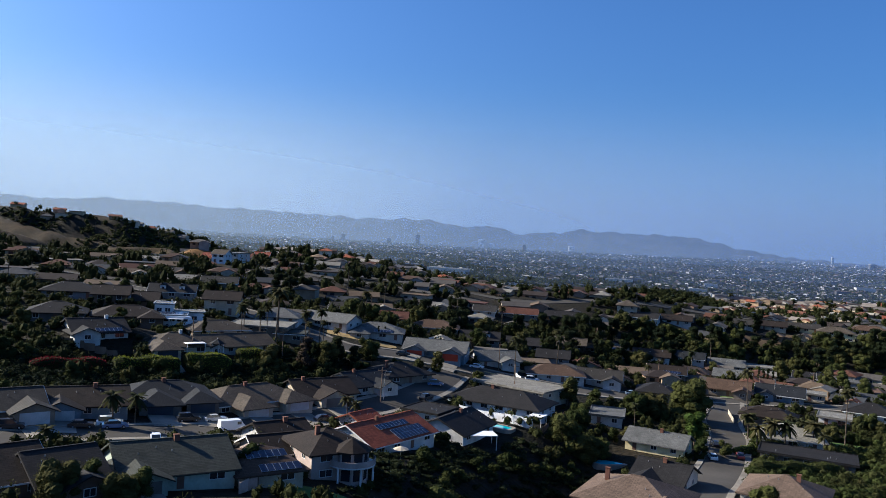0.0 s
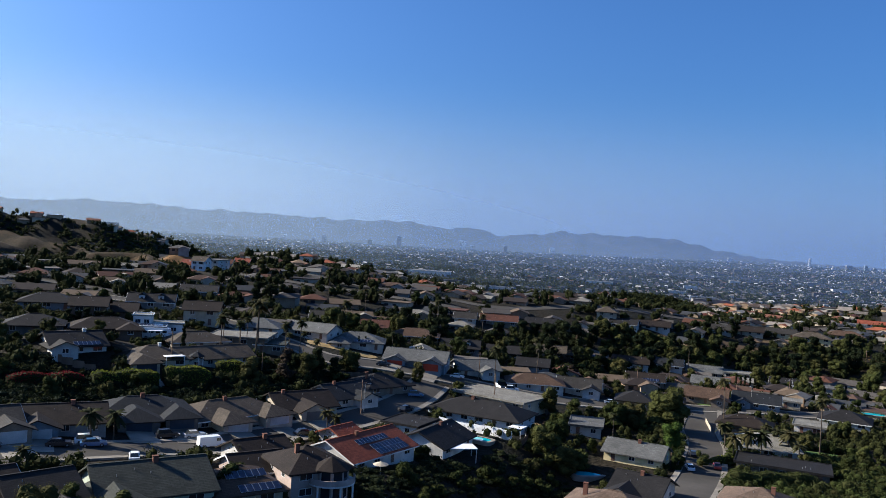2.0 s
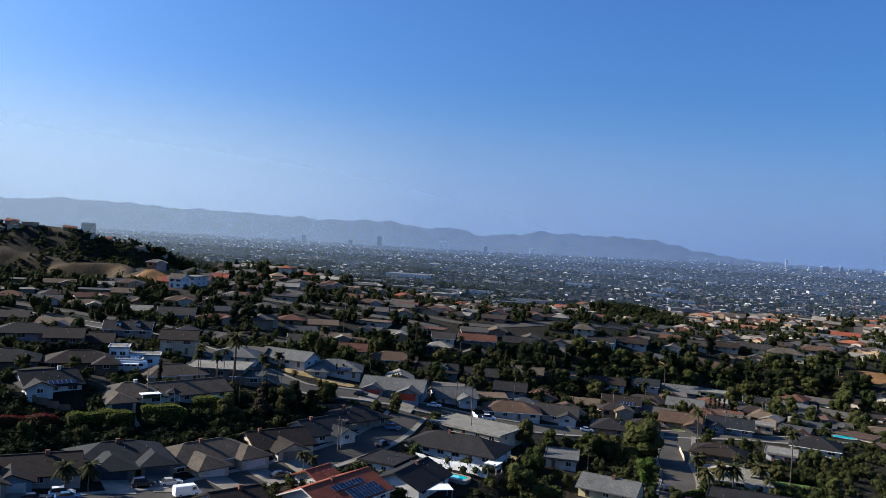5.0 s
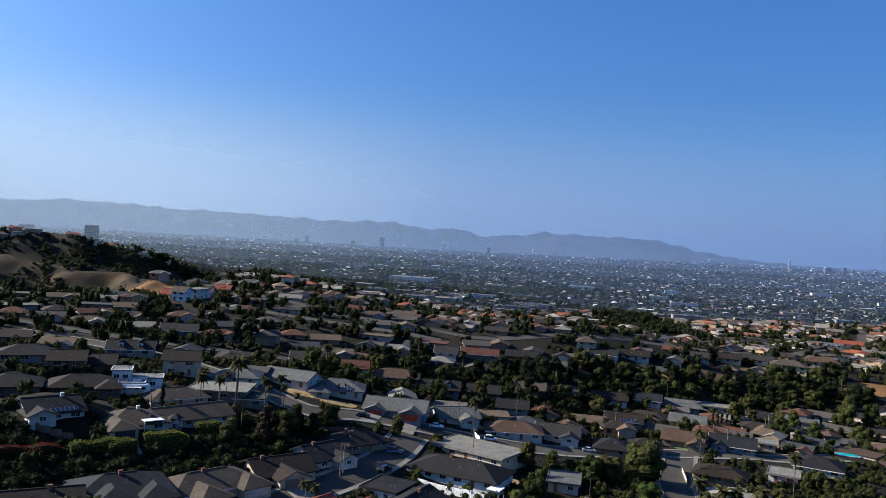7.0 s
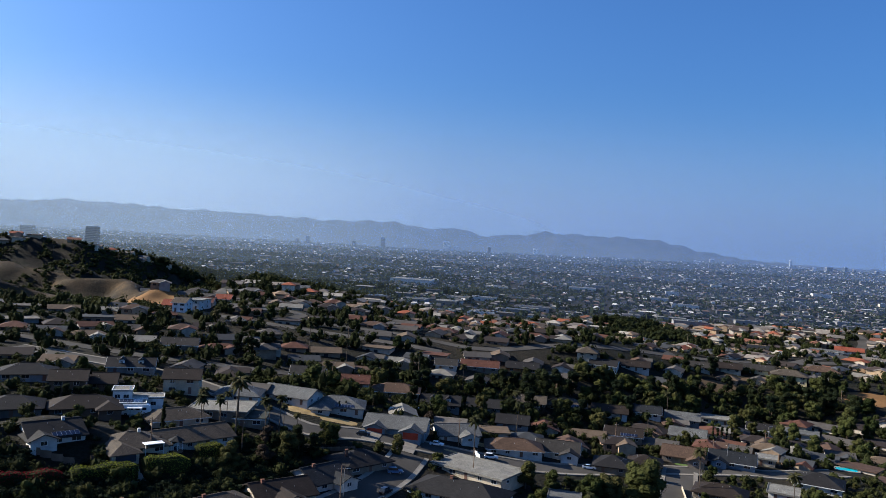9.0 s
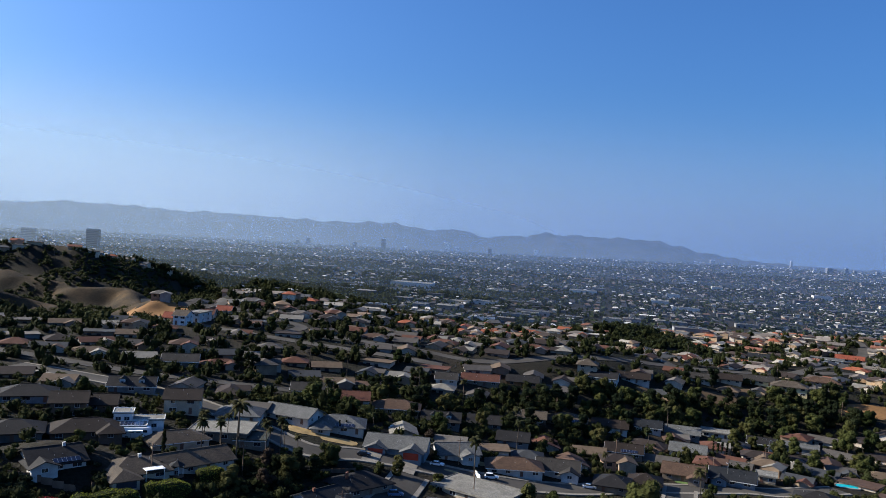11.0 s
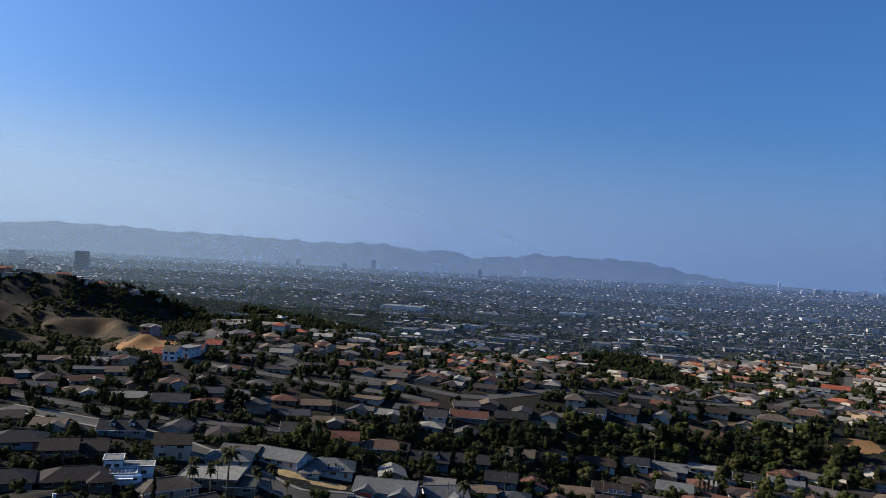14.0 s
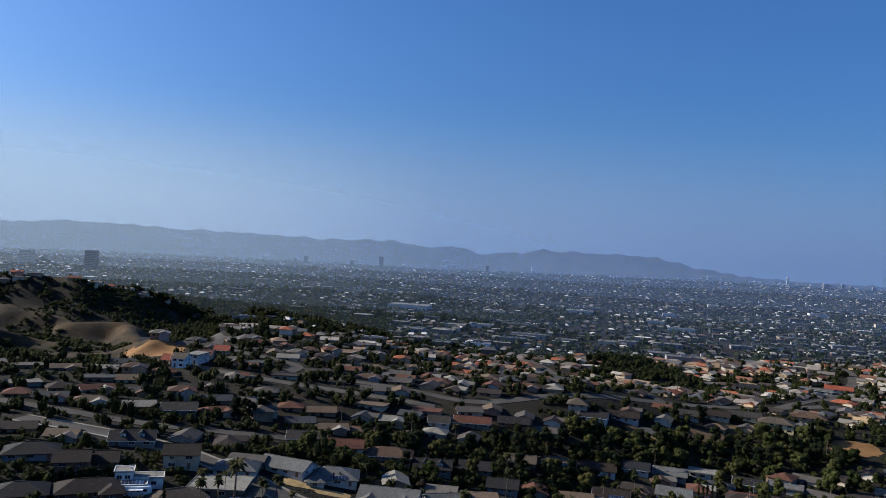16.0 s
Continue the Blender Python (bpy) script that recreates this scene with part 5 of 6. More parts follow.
def gazebo(x, y):
    """A six-sided garden pavilion: posts, a rail and a pointed roof."""
    base = new("gazebo")
    base.matrix_basis = pose(x, y, gz(x, y) + 0.1)
    tagged(base, "small six-sided grey-roofed garden gazebo with white posts", "gazebo")
    foot(x, y, 4, 4, 0)
    ring = [(math.cos(radians(60 * i)), math.sin(radians(60 * i))) for i in range(6)]
    Shape().tube([(0, 0, -0.6), (0, 0, 0.15)], [1.9, 1.9], 6).link("floor_deck", M_WOOD, base)
    for cx, cy in ring:
        Shape().box(-0.09, 0.09, -0.09, 0.09, 0.154, 2.5).link("post", M_BRIGHT, base, at=pose(1.65 * cx, 1.65 * cy, 0))
    Shape().tube([(0, 0, 2.5), (0, 0, 2.62), (0, 0, 3.7)], [2.2, 2.2, 0.12], 6).link("roof", ROOFS["slate"], base)
    Shape().tube([(0, 0, 3.7), (0, 0, 4.1)], [0.09, 0.05], 6).link("finial", M_METAL, base)


def parasol(x, y):
    base = new("garden_umbrella")
    base.matrix_basis = pose(x, y, gz(x, y) + 0.1)
    tagged(base, "beige garden umbrella open over the terrace", "umbrella")
    Shape().tube([(0, 0, -0.2), (0, 0, 2.4)], [0.04, 0.03], 6).link("pole", M_METAL, base)
    n = 8
    Shape().add([(1.6 * math.cos(6.2832 * i / n), 1.6 * math.sin(6.2832 * i / n), 2.0) for i in range(n)] + [(0, 0, 2.6)] + [(1.5 * math.cos(6.2832 * i / n), 1.5 * math.sin(6.2832 * i / n), 1.96) for i in range(n)],
                [(i, (i + 1) % n, n) for i in range(n)] + [((i + 1) % n + n + 1, i + n + 1, i, (i + 1) % n) for i in range(n)]).link("canopy", WALLS['cream'], base)


def motorhome(x, y, turn):
    base = new("motorhome")
    base.matrix_basis = pose(x, y, gz(x, y) + 0.3, 0, 0, turn)
    tagged(base, "long white motorhome parked beside the house", "motorhome")
    foot(x, y, 9, 3, turn, 2.0)
    loft([(-4.2, 0.45), (4.0, 0.45), (4.3, 1.2), (3.9, 2.9), (3.2, 3.15), (-4.2, 3.15)], 1.2, 0.06).link("body", PAINT['white'], base)
    for i in range(4):
        for sy in (-1, 1):
            Shape().box(-0.6, 0.6, -0.03, 0.03, 1.7, 2.4).link("window", M_GLASS, base, at=pose(-3 + i * 1.8, sy * 1.18, 0))
    for sx in (-2.6, 2.9):
        for sy in (-1, 1):
            wheel(base, sx, sy * 1.1, 0.42)


M_BRIGHT = plain_mat("fresh_white_sheet", (0.8, 0.8, 0.79), 0.5)
fence(7.0, 209.6, 24.6, 198.2, 2.2, M_BRIGHT)
pool(16.6, 197.0, -33, 6.0, 3.2)
pool(43.2, 195.2, 10, 7, 4, 'blue back-yard swimming pool with a concrete rim')
pool(-42.1, 248.6, 0, 4, 2.6)
pool(36.9, 245.6, 0, 7, 4, 'dark blue back-yard swimming pool')
pool(172.0, 299.9, -20, 8, 4.5)
patio_cover(11.1, 184.4, 12, 7.5, 4.5)
patio_cover(27.0, 206.5, -30, 3.6, 4)
parasol(-5.5, 156.9)
motorhome(-75.3, 236.0, 12)
patch('lawn', -16.7, 121.7, 10, 14, 6, M_LAWN, 'small bright green lawn behind the house')
patch('lawn', 25.3, 271.4, -8, 12, 5, M_DRYLAWN, 'dry yellow lawn in front of the house')
patch('lawn', 31.0, 223.9, -10, 10, 9, M_DRYLAWN, 'dry brown back yard')
patch('lawn', -89.0, 282.6, 5, 14, 7, M_LAWN, 'mown green lawn on the slope')
patch('lawn', -60.8, 306.0, 0, 8, 5, M_LAWN, 'green front lawn')
patch('lawn', -29.5, 267.9, 0, 14, 7, M_DRYLAWN, 'dry lawn beside the house')
patch('lawn', -18.9, 264.4, 0, 12, 5, M_DRYLAWN, 'dry front yard')
patch('lawn', 18.1, 256.9, -8, 12, 4, M_DRYLAWN, 'yellow dry lawn behind a wall')
patch('bare_slope', 248.0, 416.7, 0, 26, 22, M_BARESLOPE, 'bare tan earth slope')
patch('lawn', 141.3, 327.9, -10, 10, 4, M_LAWN, 'green front lawn')
patch('lawn', 104.5, 283.1, -10, 9, 3, M_LAWN, 'green front lawn strip')
patch('lawn', 115.2, 225.0, -10, 18, 6, M_LAWN, 'green back lawn')
pole(-13.2, 207.0, 9)
pole(23.7, 238.5, 9)
pole(20.8, 264.9, 9)
pole(-42.3, 225.0, 9)
pole(117.5, 293.8, 8)
pole(-62.7, 209.8, 8)
pole(-26.2, 318.3, 9)
pole(84.2, 306.3, 8)
pole(148.6, 319.0, 9)
pole(228.6, 408.8, 8)
lamp_post(-12.6, 209.1, 40)
lamp_post(78.0, 244.0, 180)
lamp_post(162.2, 345.8, 0)
lamp_post(119.9, 286.2, 90)
fence(-26.3, 113.9, -22.6, 126.0, 1.6, WALLS['pink'], 'stepped pink stucco garden wall')
fence(119.5, 245.7, 131.1, 246.6, 1.6, M_BRICK, 'red-brown board fence round the yard')
fence(92.1, 253.1, 89.2, 240.0, 1.5, WALLS['cream'], 'cream garden wall at the corner')
fence(25.6, 259.1, 27.0, 253.7, 1.6, M_BRIGHT, 'white gate wall beside the house')
fence(-33.6, 229.4, -11.9, 241.4, 1.2, M_WOOD, 'weathered wooden fence on the slope')
fence(-92.9, 196.7, -76.2, 195.4, 1.6, M_WOOD, 'weathered wooden fence behind the hedge')
fence(-73.5, 198.6, -59.9, 217.2, 1.4, M_WOOD, 'weathered wooden fence behind the hedge')
fence(27.2, 198.3, 36.5, 224.0, 1.6, M_WOOD, 'dark wooden fence stepping down the slope')
patch('bare_slope', 167, 427, 10, 30, 15, M_TANSLOPE, 'bare tan ravine slope below the houses')
patch('bare_slope', 133, 413, 15, 22, 13, M_TANSLOPE, 'bare tan ravine slope with scattered brush')
patch('bare_slope', 196, 440, 8, 26, 12, M_TANSLOPE, 'bare tan ravine slope below a fence')
patch('bare_slope', 60, 372, 20, 18, 10, M_TANSLOPE, 'small bare bank in the wooded ravine')
patch('bare_slope', -157, 480, 18, 58, 36, M_BARESLOPE, 'bare orange earth slope below the hilltop houses')
fence(-2.7, 289.2, 8.0, 299.0, 1.5, M_BRIGHT, 'white picket fence behind a blue house')
gazebo(-57.5, 214.5)
patio_cover(-61.5, 208.0, 36, 5, 2.6)


# ---------------------------------------------------------------- trees
def leaf_cloud(n, blobs, leaf, r):
    """Leaf sprays spread through several lobes."""
    v, f = [], []
    for _ in range(n):
        cx, cy, cz, rx, rz = blobs[r.integers(len(blobs))]
        d = r.normal(size=3)
        d /= np.linalg.norm(d) + 1e-9
        c = np.array((cx, cy, cz)) + d * (rx, rx, rz) * r.uniform(0.78, 1.08)
        e1 = r.normal(size=3)
        e1 /= np.linalg.norm(e1) + 1e-9
        e2 = np.cross(e1, r.normal(size=3))
        e2 /= np.linalg.norm(e2) + 1e-9
        s = leaf * r.uniform(0.6, 1.3)
        k = len(v)
        v += [tuple(c - e1 * s), tuple(c - e2 * s * 0.8), tuple(c + e1 * s), tuple(c + e2 * s * 0.8)]
        f.append((k, k + 1, k + 2, k + 3))
    return v, f


def ball(levels):
    """Points and faces of a geodesic ball of radius 1."""
    bm = bmesh.new()
    bmesh.ops.create_icosphere(bm, subdivisions=levels, radius=1.0)
    p, f = np.array([q.co[:] for q in bm.verts]), [tuple(q.index for q in face.verts) for face in bm.faces]
    bm.free()
    return p, f


BALL_FINE, BALL_ROUGH = ball(3), ball(1)


def lump(v, f, x, y, z, rx, rz, r):
    """A rough inner mass of foliage, so that a lobe is not see-through."""
    k = len(v)
    p, faces = BALL_FINE
    a = r.uniform(0, 6.28, 6)
    w = 1 + 0.13 * np.sin(5 * p[:, 0] + a[0]) * np.sin(5 * p[:, 1] + a[1]) + 0.12 * np.sin(9 * p[:, 2] + a[2]) * np.sin(8 * p[:, 0] + a[3]) + r.uniform(-0.11, 0.11, len(p))
    v += [tuple(q) for q in p * w[:, None] * (rx, rx, rz) + (x, y, z)]
    f += [tuple(i + k for i in face) for face in faces]


def tree_kit(name, h, rad, lobes, leaves, leaf, mat, seed, trunk=0.28, low=0.3, spread=1.0, label=""):
    r = np.random.default_rng(seed)
    blobs = []
    for i in range(lobes):
        a, q = r.uniform(0, 6.28), rad * 0.62 * math.sqrt(r.random())
        zz = h * (low + (0.92 - low) * r.random())
        taper = 1.0 - 0.55 * abs(zz / h - 0.55)
        blobs.append((q * math.cos(a) * taper * spread, q * math.sin(a) * taper * spread, zz - rad * 0.2, rad * r.uniform(0.32, 0.55), rad * r.uniform(0.28, 0.48)))
    base = new(name)
    s = Shape()
    pts = [(0.1 * math.sin(i), 0.12 * math.cos(2 * i), h * low * 1.4 * i / 4 - 0.4) for i in range(5)]
    s.tube(pts, [trunk * (1 - 0.12 * i) for i in range(5)], 6)
    for bx, by, bz, brx, brz in blobs[:5]:
        s.tube([pts[3], (bx * 0.5, by * 0.5, (pts[3][2] + bz) / 2), (bx, by, bz)], [trunk * 0.5, trunk * 0.35, trunk * 0.15], 5)
    s.link("trunk", M_TRUNK, base)
    v, f = leaf_cloud(leaves, blobs, leaf, r)
    for bx, by, bz, brx, brz in blobs:
        lump(v, f, bx, by, bz, brx * 0.74, brz * 0.74, r)
    link("crown", v, f, mat, base)
    tagged(base, label, "tree")
    return base


def palm_kit(h, seed, fronds, length, label, skirt=True):
    r = np.random.default_rng(seed)
    base = new("palm_tree")
    lean = r.uniform(-0.5, 0.5, 2)
    path = [(lean[0] * (i / 9) ** 2 * 1.2, lean[1] * (i / 9) ** 2 * 1.2, h * i / 9 - 0.3 * (i == 0)) for i in range(10)]
    Shape().tube(path, [0.26] + [0.18 - 0.005 * i for i in range(9)], 7).link("trunk", M_PALMTRUNK, base)
    tx, ty, tz = path[-1]
    v, f = [], []
    for i in range(fronds):
        a = 6.28 * i / fronds + r.uniform(-0.2, 0.2)
        up = r.uniform(-0.7, 1.1)
        L = length * r.uniform(0.8, 1.1)
        ca, sa = math.cos(a), math.sin(a)
        prev = None
        for j in range(6):
            t = j / 5
            out = L * t * math.cos(up * (1 - 0.5 * t))
            zz = tz + L * t * math.sin(up) - L * 0.55 * t * t
            wd = (0.10 + 0.42 * math.sin(math.pi * min(1, t * 0.85 + 0.12))) * length / 2.6
            c = (tx + out * ca, ty + out * sa, zz)
            k = len(v)
            v += [(c[0] - sa * wd, c[1] + ca * wd, c[2] - wd * 0.35), c, (c[0] + sa * wd, c[1] - ca * wd, c[2] - wd * 0.35)]
            if prev is not None:
                f += [(prev, prev + 1, k + 1, k), (prev + 1, prev + 2, k + 2, k + 1)]
            prev = k
    link("crown", v, f, M_PALM, base)
    if skirt:
        v, f = leaf_cloud(60, [(tx, ty, tz - 0.9, 0.5, 0.9)], 0.5, r)
        link("dead_frond_skirt", v, f, M_BARE, base, "shaggy brown skirt of dead fronds")
    tagged(base, label, "palm tree")
    return base


T_BROAD = [tree_kit("tree", 8.0 + 0.8 * i, 3.7 + 0.5 * (i % 3), 13 + i, 4200, 0.13, M_LEAF, 40 + i, 0.28, 0.2, 1.1, label="broad leafy tree with a dark uneven crown") for i in range(5)]
T_TALL = [tree_kit("tree", 13 + i, 4.4, 14, 4200, 0.15, M_DARKLEAF, 60 + i, 0.4, 0.25, label="tall dark tree with a dense ragged crown") for i in range(3)]
T_BUSH = [tree_kit("bush", 2.6, 1.9, 6, 900, 0.09, M_LEAF, 70 + i, 0.1, 0.15, 1.3, label="low garden bush with dusty green leaves") for i in range(3)]
T_ROUND = [tree_kit("tree", 12.5, 6.4, 26, 9000, 0.14, M_LEAF, 110 + i, 0.4, 0.22, 1.12, label="great round tree with a dense dark crown") for i in range(3)]
T_LIGHT = [tree_kit("tree", 9.5, 3.0, 20, 4200, 0.12, M_FRESH, 115, 0.25, 0.2, 1.0, label="egg-shaped street tree in fresh light green leaf")]
T_CYP = [tree_kit("cypress", 9.5, 1.1, 16, 1800, 0.10, M_DARKLEAF, 90 + i, 0.18, 0.08, 0.5, label="slim dark cypress standing upright") for i in range(2)]
T_BARE = [tree_kit("bare_tree", 6.5, 2.8, 10, 330, 0.26, M_BARE, 95, 0.2, 0.3, label="leafless tree with a haze of pale twigs")]
T_FAN = [palm_kit(12.5 + 1.5 * i, 30 + i, 40, 2.5, "tall slender fan palm with a shaggy crown") for i in range(3)]
T_DATE = [palm_kit(6 + i, 35 + i, 30, 2.9, "short garden palm with arching green fronds", False) for i in range(2)]
M_THICKET = leaf_mat("mixed_thicket", (0.015, 0.019, 0.006), (0.038, 0.041, 0.013))
M_YARD = leaf_mat("garden_greens", (0.022, 0.030, 0.008), (0.040, 0.048, 0.013))
KIT_USED = set()
tr = random.Random(77)


def plant(kit, x, y, size=1.0, group=""):
    src = kit[tr.randrange(len(kit))]
    m = pose(x, y, gz(x, y) - 0.1, 0, 0, tr.uniform(0, 360)) @ Matrix.Diagonal((size, size, size * tr.uniform(0.9, 1.1), 1))
    if src.name in KIT_USED:
        ob = copy_thing(src, Matrix.Identity(4))
        ob.matrix_basis = m
    else:
        KIT_USED.add(src.name)
        ob = src
        ob.matrix_basis = m
    if group:
        ob["group"] = group
    return ob


def hedge(x0, y0, x1, y1, h, w, mat, label, seed):
    """A clipped hedge along a line: a lumpy core under a coat of leaves."""
    q = np.random.default_rng(seed)
    L = math.hypot(x1 - x0, y1 - y0)
    ux, uy = (x1 - x0) / L, (y1 - y0) / L
    base = new("hedge")
    base.matrix_basis = pose(x0, y0, 0)
    tagged(base, label, "hedge")
    n = max(4, int(L / 1.6))
    v, f, cv, cf = [], [], [], []
    for i in range(n + 1):
        s = L * i / n
        px, py = ux * s, uy * s
        z = gz(x0 + px, y0 + py)
        hh = h * (1 + 0.09 * math.sin(i * 1.3 + seed)) * (0.8 if i in (0, n) else 1)
        ww = w * (1 + 0.14 * math.sin(i * 0.9 + 2 * seed)) * (0.7 if i in (0, n) else 1)
        for sx, zz in ((-.5, -2.5), (-.5, hh * 0.75), (-.3, hh * 0.97), (.3, hh * 0.97), (.5, hh * 0.75), (.5, -2.5)):
            cv.append((px - uy * sx * ww, py + ux * sx * ww, z + zz))
    for i in range(n):
        for k in range(5):
            a = 6 * i + k
            cf.append((a, a + 1, a + 7, a + 6))
    cf += [(5, 4, 3, 2, 1, 0), tuple(6 * n + k for k in range(6))]
    core = [Vector(p) for p in cv]
    for face in cf[:-2]:
        a, b2, c2, d2 = (core[k] for k in face)
        for _ in range(int((b2 - a).length * (d2 - a).length * 14) + 2):
            s, t = q.uniform(0, 1, 2)
            c = a.lerp(b2, s).lerp(d2.lerp(c2, s), t) + Vector(q.normal(size=3) * 0.12)
            e1, e2 = Vector(q.normal(size=3)).normalized() * 0.2, Vector(q.normal(size=3)).normalized() * 0.15
            k = len(v)
            v += [tuple(c - e1), tuple(c - e2), tuple(c + e1), tuple(c + e2)]
            f.append((k, k + 1, k + 2, k + 3))
    # one lumpy solid in a darker leaf colour fills the hedge
    link("stem", cv, cf, M_THICKET, base)
    link("foliage", v, f, mat, base)


hedge(-74.4, 188.8, -62.1, 197.3, 3.4, 5.0, M_HEDGE, "long clipped yellow-green hedge on the terrace edge", 1)
hedge(-61.2, 199.8, -52.0, 206.8, 3.6, 5.0, M_HEDGE, "tall dense hedge with a sunlit yellow-green top", 2)
hedge(-52.0, 215.0, -46.5, 219.5, 3.8, 4.6, M_HEDGE, "short dense hedge ending the row", 3)
hedge(-89.5, 179.8, -76.0, 188.4, 2.9, 4.0, M_RED, "hedge covered in crimson flowers", 4)
hedge(77, 206, 92, 210, 1.8, 2.0, M_HEDGE, "garden hedge along a flat-roofed house", 5)
hedge(74, 186, 97, 190, 3.2, 3.5, M_YARD, "overgrown garden hedge behind a house", 6)


plant(T_FAN, -45.4, 230.5, 1.35)
plant(T_FAN, -54.9, 228.8, 0.85)
plant(T_FAN, -38.1, 237.0, 0.75)
plant(T_FAN, -34.4, 239.6, 0.75)
plant(T_FAN, -51.0, 236.0, 0.75)
plant(T_CYP, -64.2, 224.8, 0.85)
plant(T_TALL, -98.6, 237.8, 0.40)
plant(T_TALL, -96.1, 238.8, 0.42)
plant(T_TALL, -93.6, 239.8, 0.42)
plant(T_TALL, -91.0, 240.7, 0.40)
plant(T_TALL, -88.7, 241.5, 0.38)
plant(T_TALL, -100.7, 237.0, 0.36)
plant(T_ROUND, 75.0, 239.3, 1.05)
plant(T_LIGHT, 67.5, 208.3, 1.00)
plant(T_ROUND, 58.4, 234.6, 0.60)
plant(T_ROUND, 64.5, 236.1, 0.62)
plant(T_ROUND, -45.8, 100.9, 0.44)
plant(T_ROUND, -38.5, 102.0, 0.38)
plant(T_BROAD, -36.9, 105.0, 0.45)
plant(T_ROUND, 37.5, 195.1, 0.55)
plant(T_ROUND, 38.2, 211.7, 0.50)
plant(T_ROUND, 41.4, 197.4, 0.45)
plant(T_BROAD, 2.9, 138.4, 0.75)
plant(T_BROAD, 5.9, 139.2, 0.70)
plant(T_BROAD, -27.6, 131.0, 0.45)
plant(T_BARE, -36.0, 231.9, 1.20)
plant(T_BROAD, -20.9, 243.8, 0.80)
plant(T_ROUND, -19.5, 247.0, 0.50)
plant(T_BROAD, -43.7, 105.4, 0.50)
plant(T_BROAD, 73.2, 201.1, 0.60)
plant(T_BROAD, 65.4, 196.3, 0.55)
plant(T_BROAD, -27.2, 123.1, 0.55)
plant(T_BROAD, -97.2, 184.1, 0.70)
plant(T_BROAD, -100.2, 181.4, 0.80)
plant(T_BROAD, -94.5, 187.3, 0.60)
plant(T_TALL, -27.4, 231.1, 0.60)
plant(T_TALL, -22.6, 231.5, 0.50)
plant(T_BROAD, -29.9, 226.6, 0.80)
plant(T_TALL, -33.6, 229.4, 0.50)
plant(T_BROAD, -43.1, 214.2, 0.70)
plant(T_BARE, -35.1, 219.7, 1.10)
plant(T_BARE, 59.8, 308.7, 0.90)
plant(T_BARE, 11.5, 286.5, 0.80)
plant(T_BARE, 58.9, 326.3, 0.90)
plant(T_FAN, -56.6, 239.0, 0.80)
plant(T_FAN, -47.3, 243.0, 0.95)
plant(T_FAN, -52.6, 242.0, 0.55)
plant(T_FAN, -51.0, 244.4, 0.60)
plant(T_FAN, -38.3, 245.4, 0.55)
plant(T_FAN, -34.2, 247.0, 0.55)
plant(T_FAN, 95.6, 247.4, 0.95)
plant(T_FAN, 115.3, 226.1, 0.95)
plant(T_FAN, 74.0, 281.3, 0.60)
plant(T_FAN, 24.7, 250.9, 0.95)
plant(T_FAN, 121.4, 359.7, 0.75)
plant(T_FAN, -8.7, 285.2, 0.50)
plant(T_DATE, 84.7, 211.0, 1.00)
plant(T_DATE, 90.1, 215.3, 1.10)
plant(T_DATE, 93.3, 213.9, 1.10)
plant(T_DATE, 102.0, 216.7, 1.10)
plant(T_DATE, 101.2, 221.6, 0.90)
plant(T_DATE, 86.7, 222.3, 1.00)
plant(T_DATE, -19.4, 186.9, 0.70)
plant(T_DATE, -17.7, 189.1, 0.60)
plant(T_DATE, -58.8, 150.2, 0.90)
plant(T_DATE, -56.2, 154.4, 0.80)
plant(T_DATE, -61.2, 129.3, 0.60)
plant(T_DATE, 103.4, 234.1, 0.80)
plant(T_DATE, 101.0, 208.1, 0.80)
plant(T_CYP, -64.2, 225.5, 1.00)
plant(T_CYP, 130.5, 327.9, 0.80)
plant(T_CYP, 131.8, 326.3, 0.90)
plant(T_CYP, 134.5, 328.4, 0.85)
plant(T_CYP, 138.6, 333.2, 0.80)
plant(T_CYP, -19.5, 271.6, 0.50)
plant(T_CYP, -17.4, 273.7, 0.50)
plant(T_CYP, -15.1, 273.8, 0.50)
plant(T_CYP, -12.9, 275.9, 0.50)
plant(T_BROAD, 0.8, 244.5, 0.65)
plant(T_TALL, 156.8, 441.3, 0.80)
plant(T_TALL, 173.1, 442.4, 0.90)
plant(T_TALL, 62.8, 350.9, 1.15)
plant(T_TALL, 69.7, 354.7, 1.10)
plant(T_TALL, 56.0, 346.9, 1.00)
plant(T_TALL, 78.4, 366.5, 0.90)
plant(T_TALL, 10.5, 351.3, 0.80)
plant(T_TALL, 6.7, 356.7, 0.70)
plant(T_BROAD, -83.7, 427.9, 0.80)
plant(T_BROAD, -68.9, 427.4, 0.80)
plant(T_TALL, -61.1, 341.0, 0.70)
plant(T_TALL, -68.1, 340.8, 0.70)
plant(T_TALL, -57.9, 349.8, 0.70)
plant(T_BROAD, -1.5, 388.8, 0.70)
plant(T_BROAD, 39.2, 237.1, 0.80)
plant(T_BROAD, 38.1, 214.2, 0.90)
plant(T_BROAD, 32.4, 196.4, 0.90)
plant(T_BROAD, 42.5, 227.0, 0.70)
plant(T_TALL, 195.6, 401.5, 0.80)
plant(T_TALL, 211.3, 409.8, 0.80)
plant(T_TALL, 217.3, 398.4, 0.90)
plant(T_TALL, 222.2, 386.1, 1.00)
plant(T_TALL, 180.2, 406.5, 0.70)
plant(T_BROAD, 149.7, 352.6, 1.00)
plant(T_BROAD, 216.8, 361.7, 1.10)
plant(T_BROAD, 206.3, 361.8, 1.00)
plant(T_BROAD, 164.1, 339.3, 0.90)
plant(T_BROAD, 160.8, 348.7, 0.80)


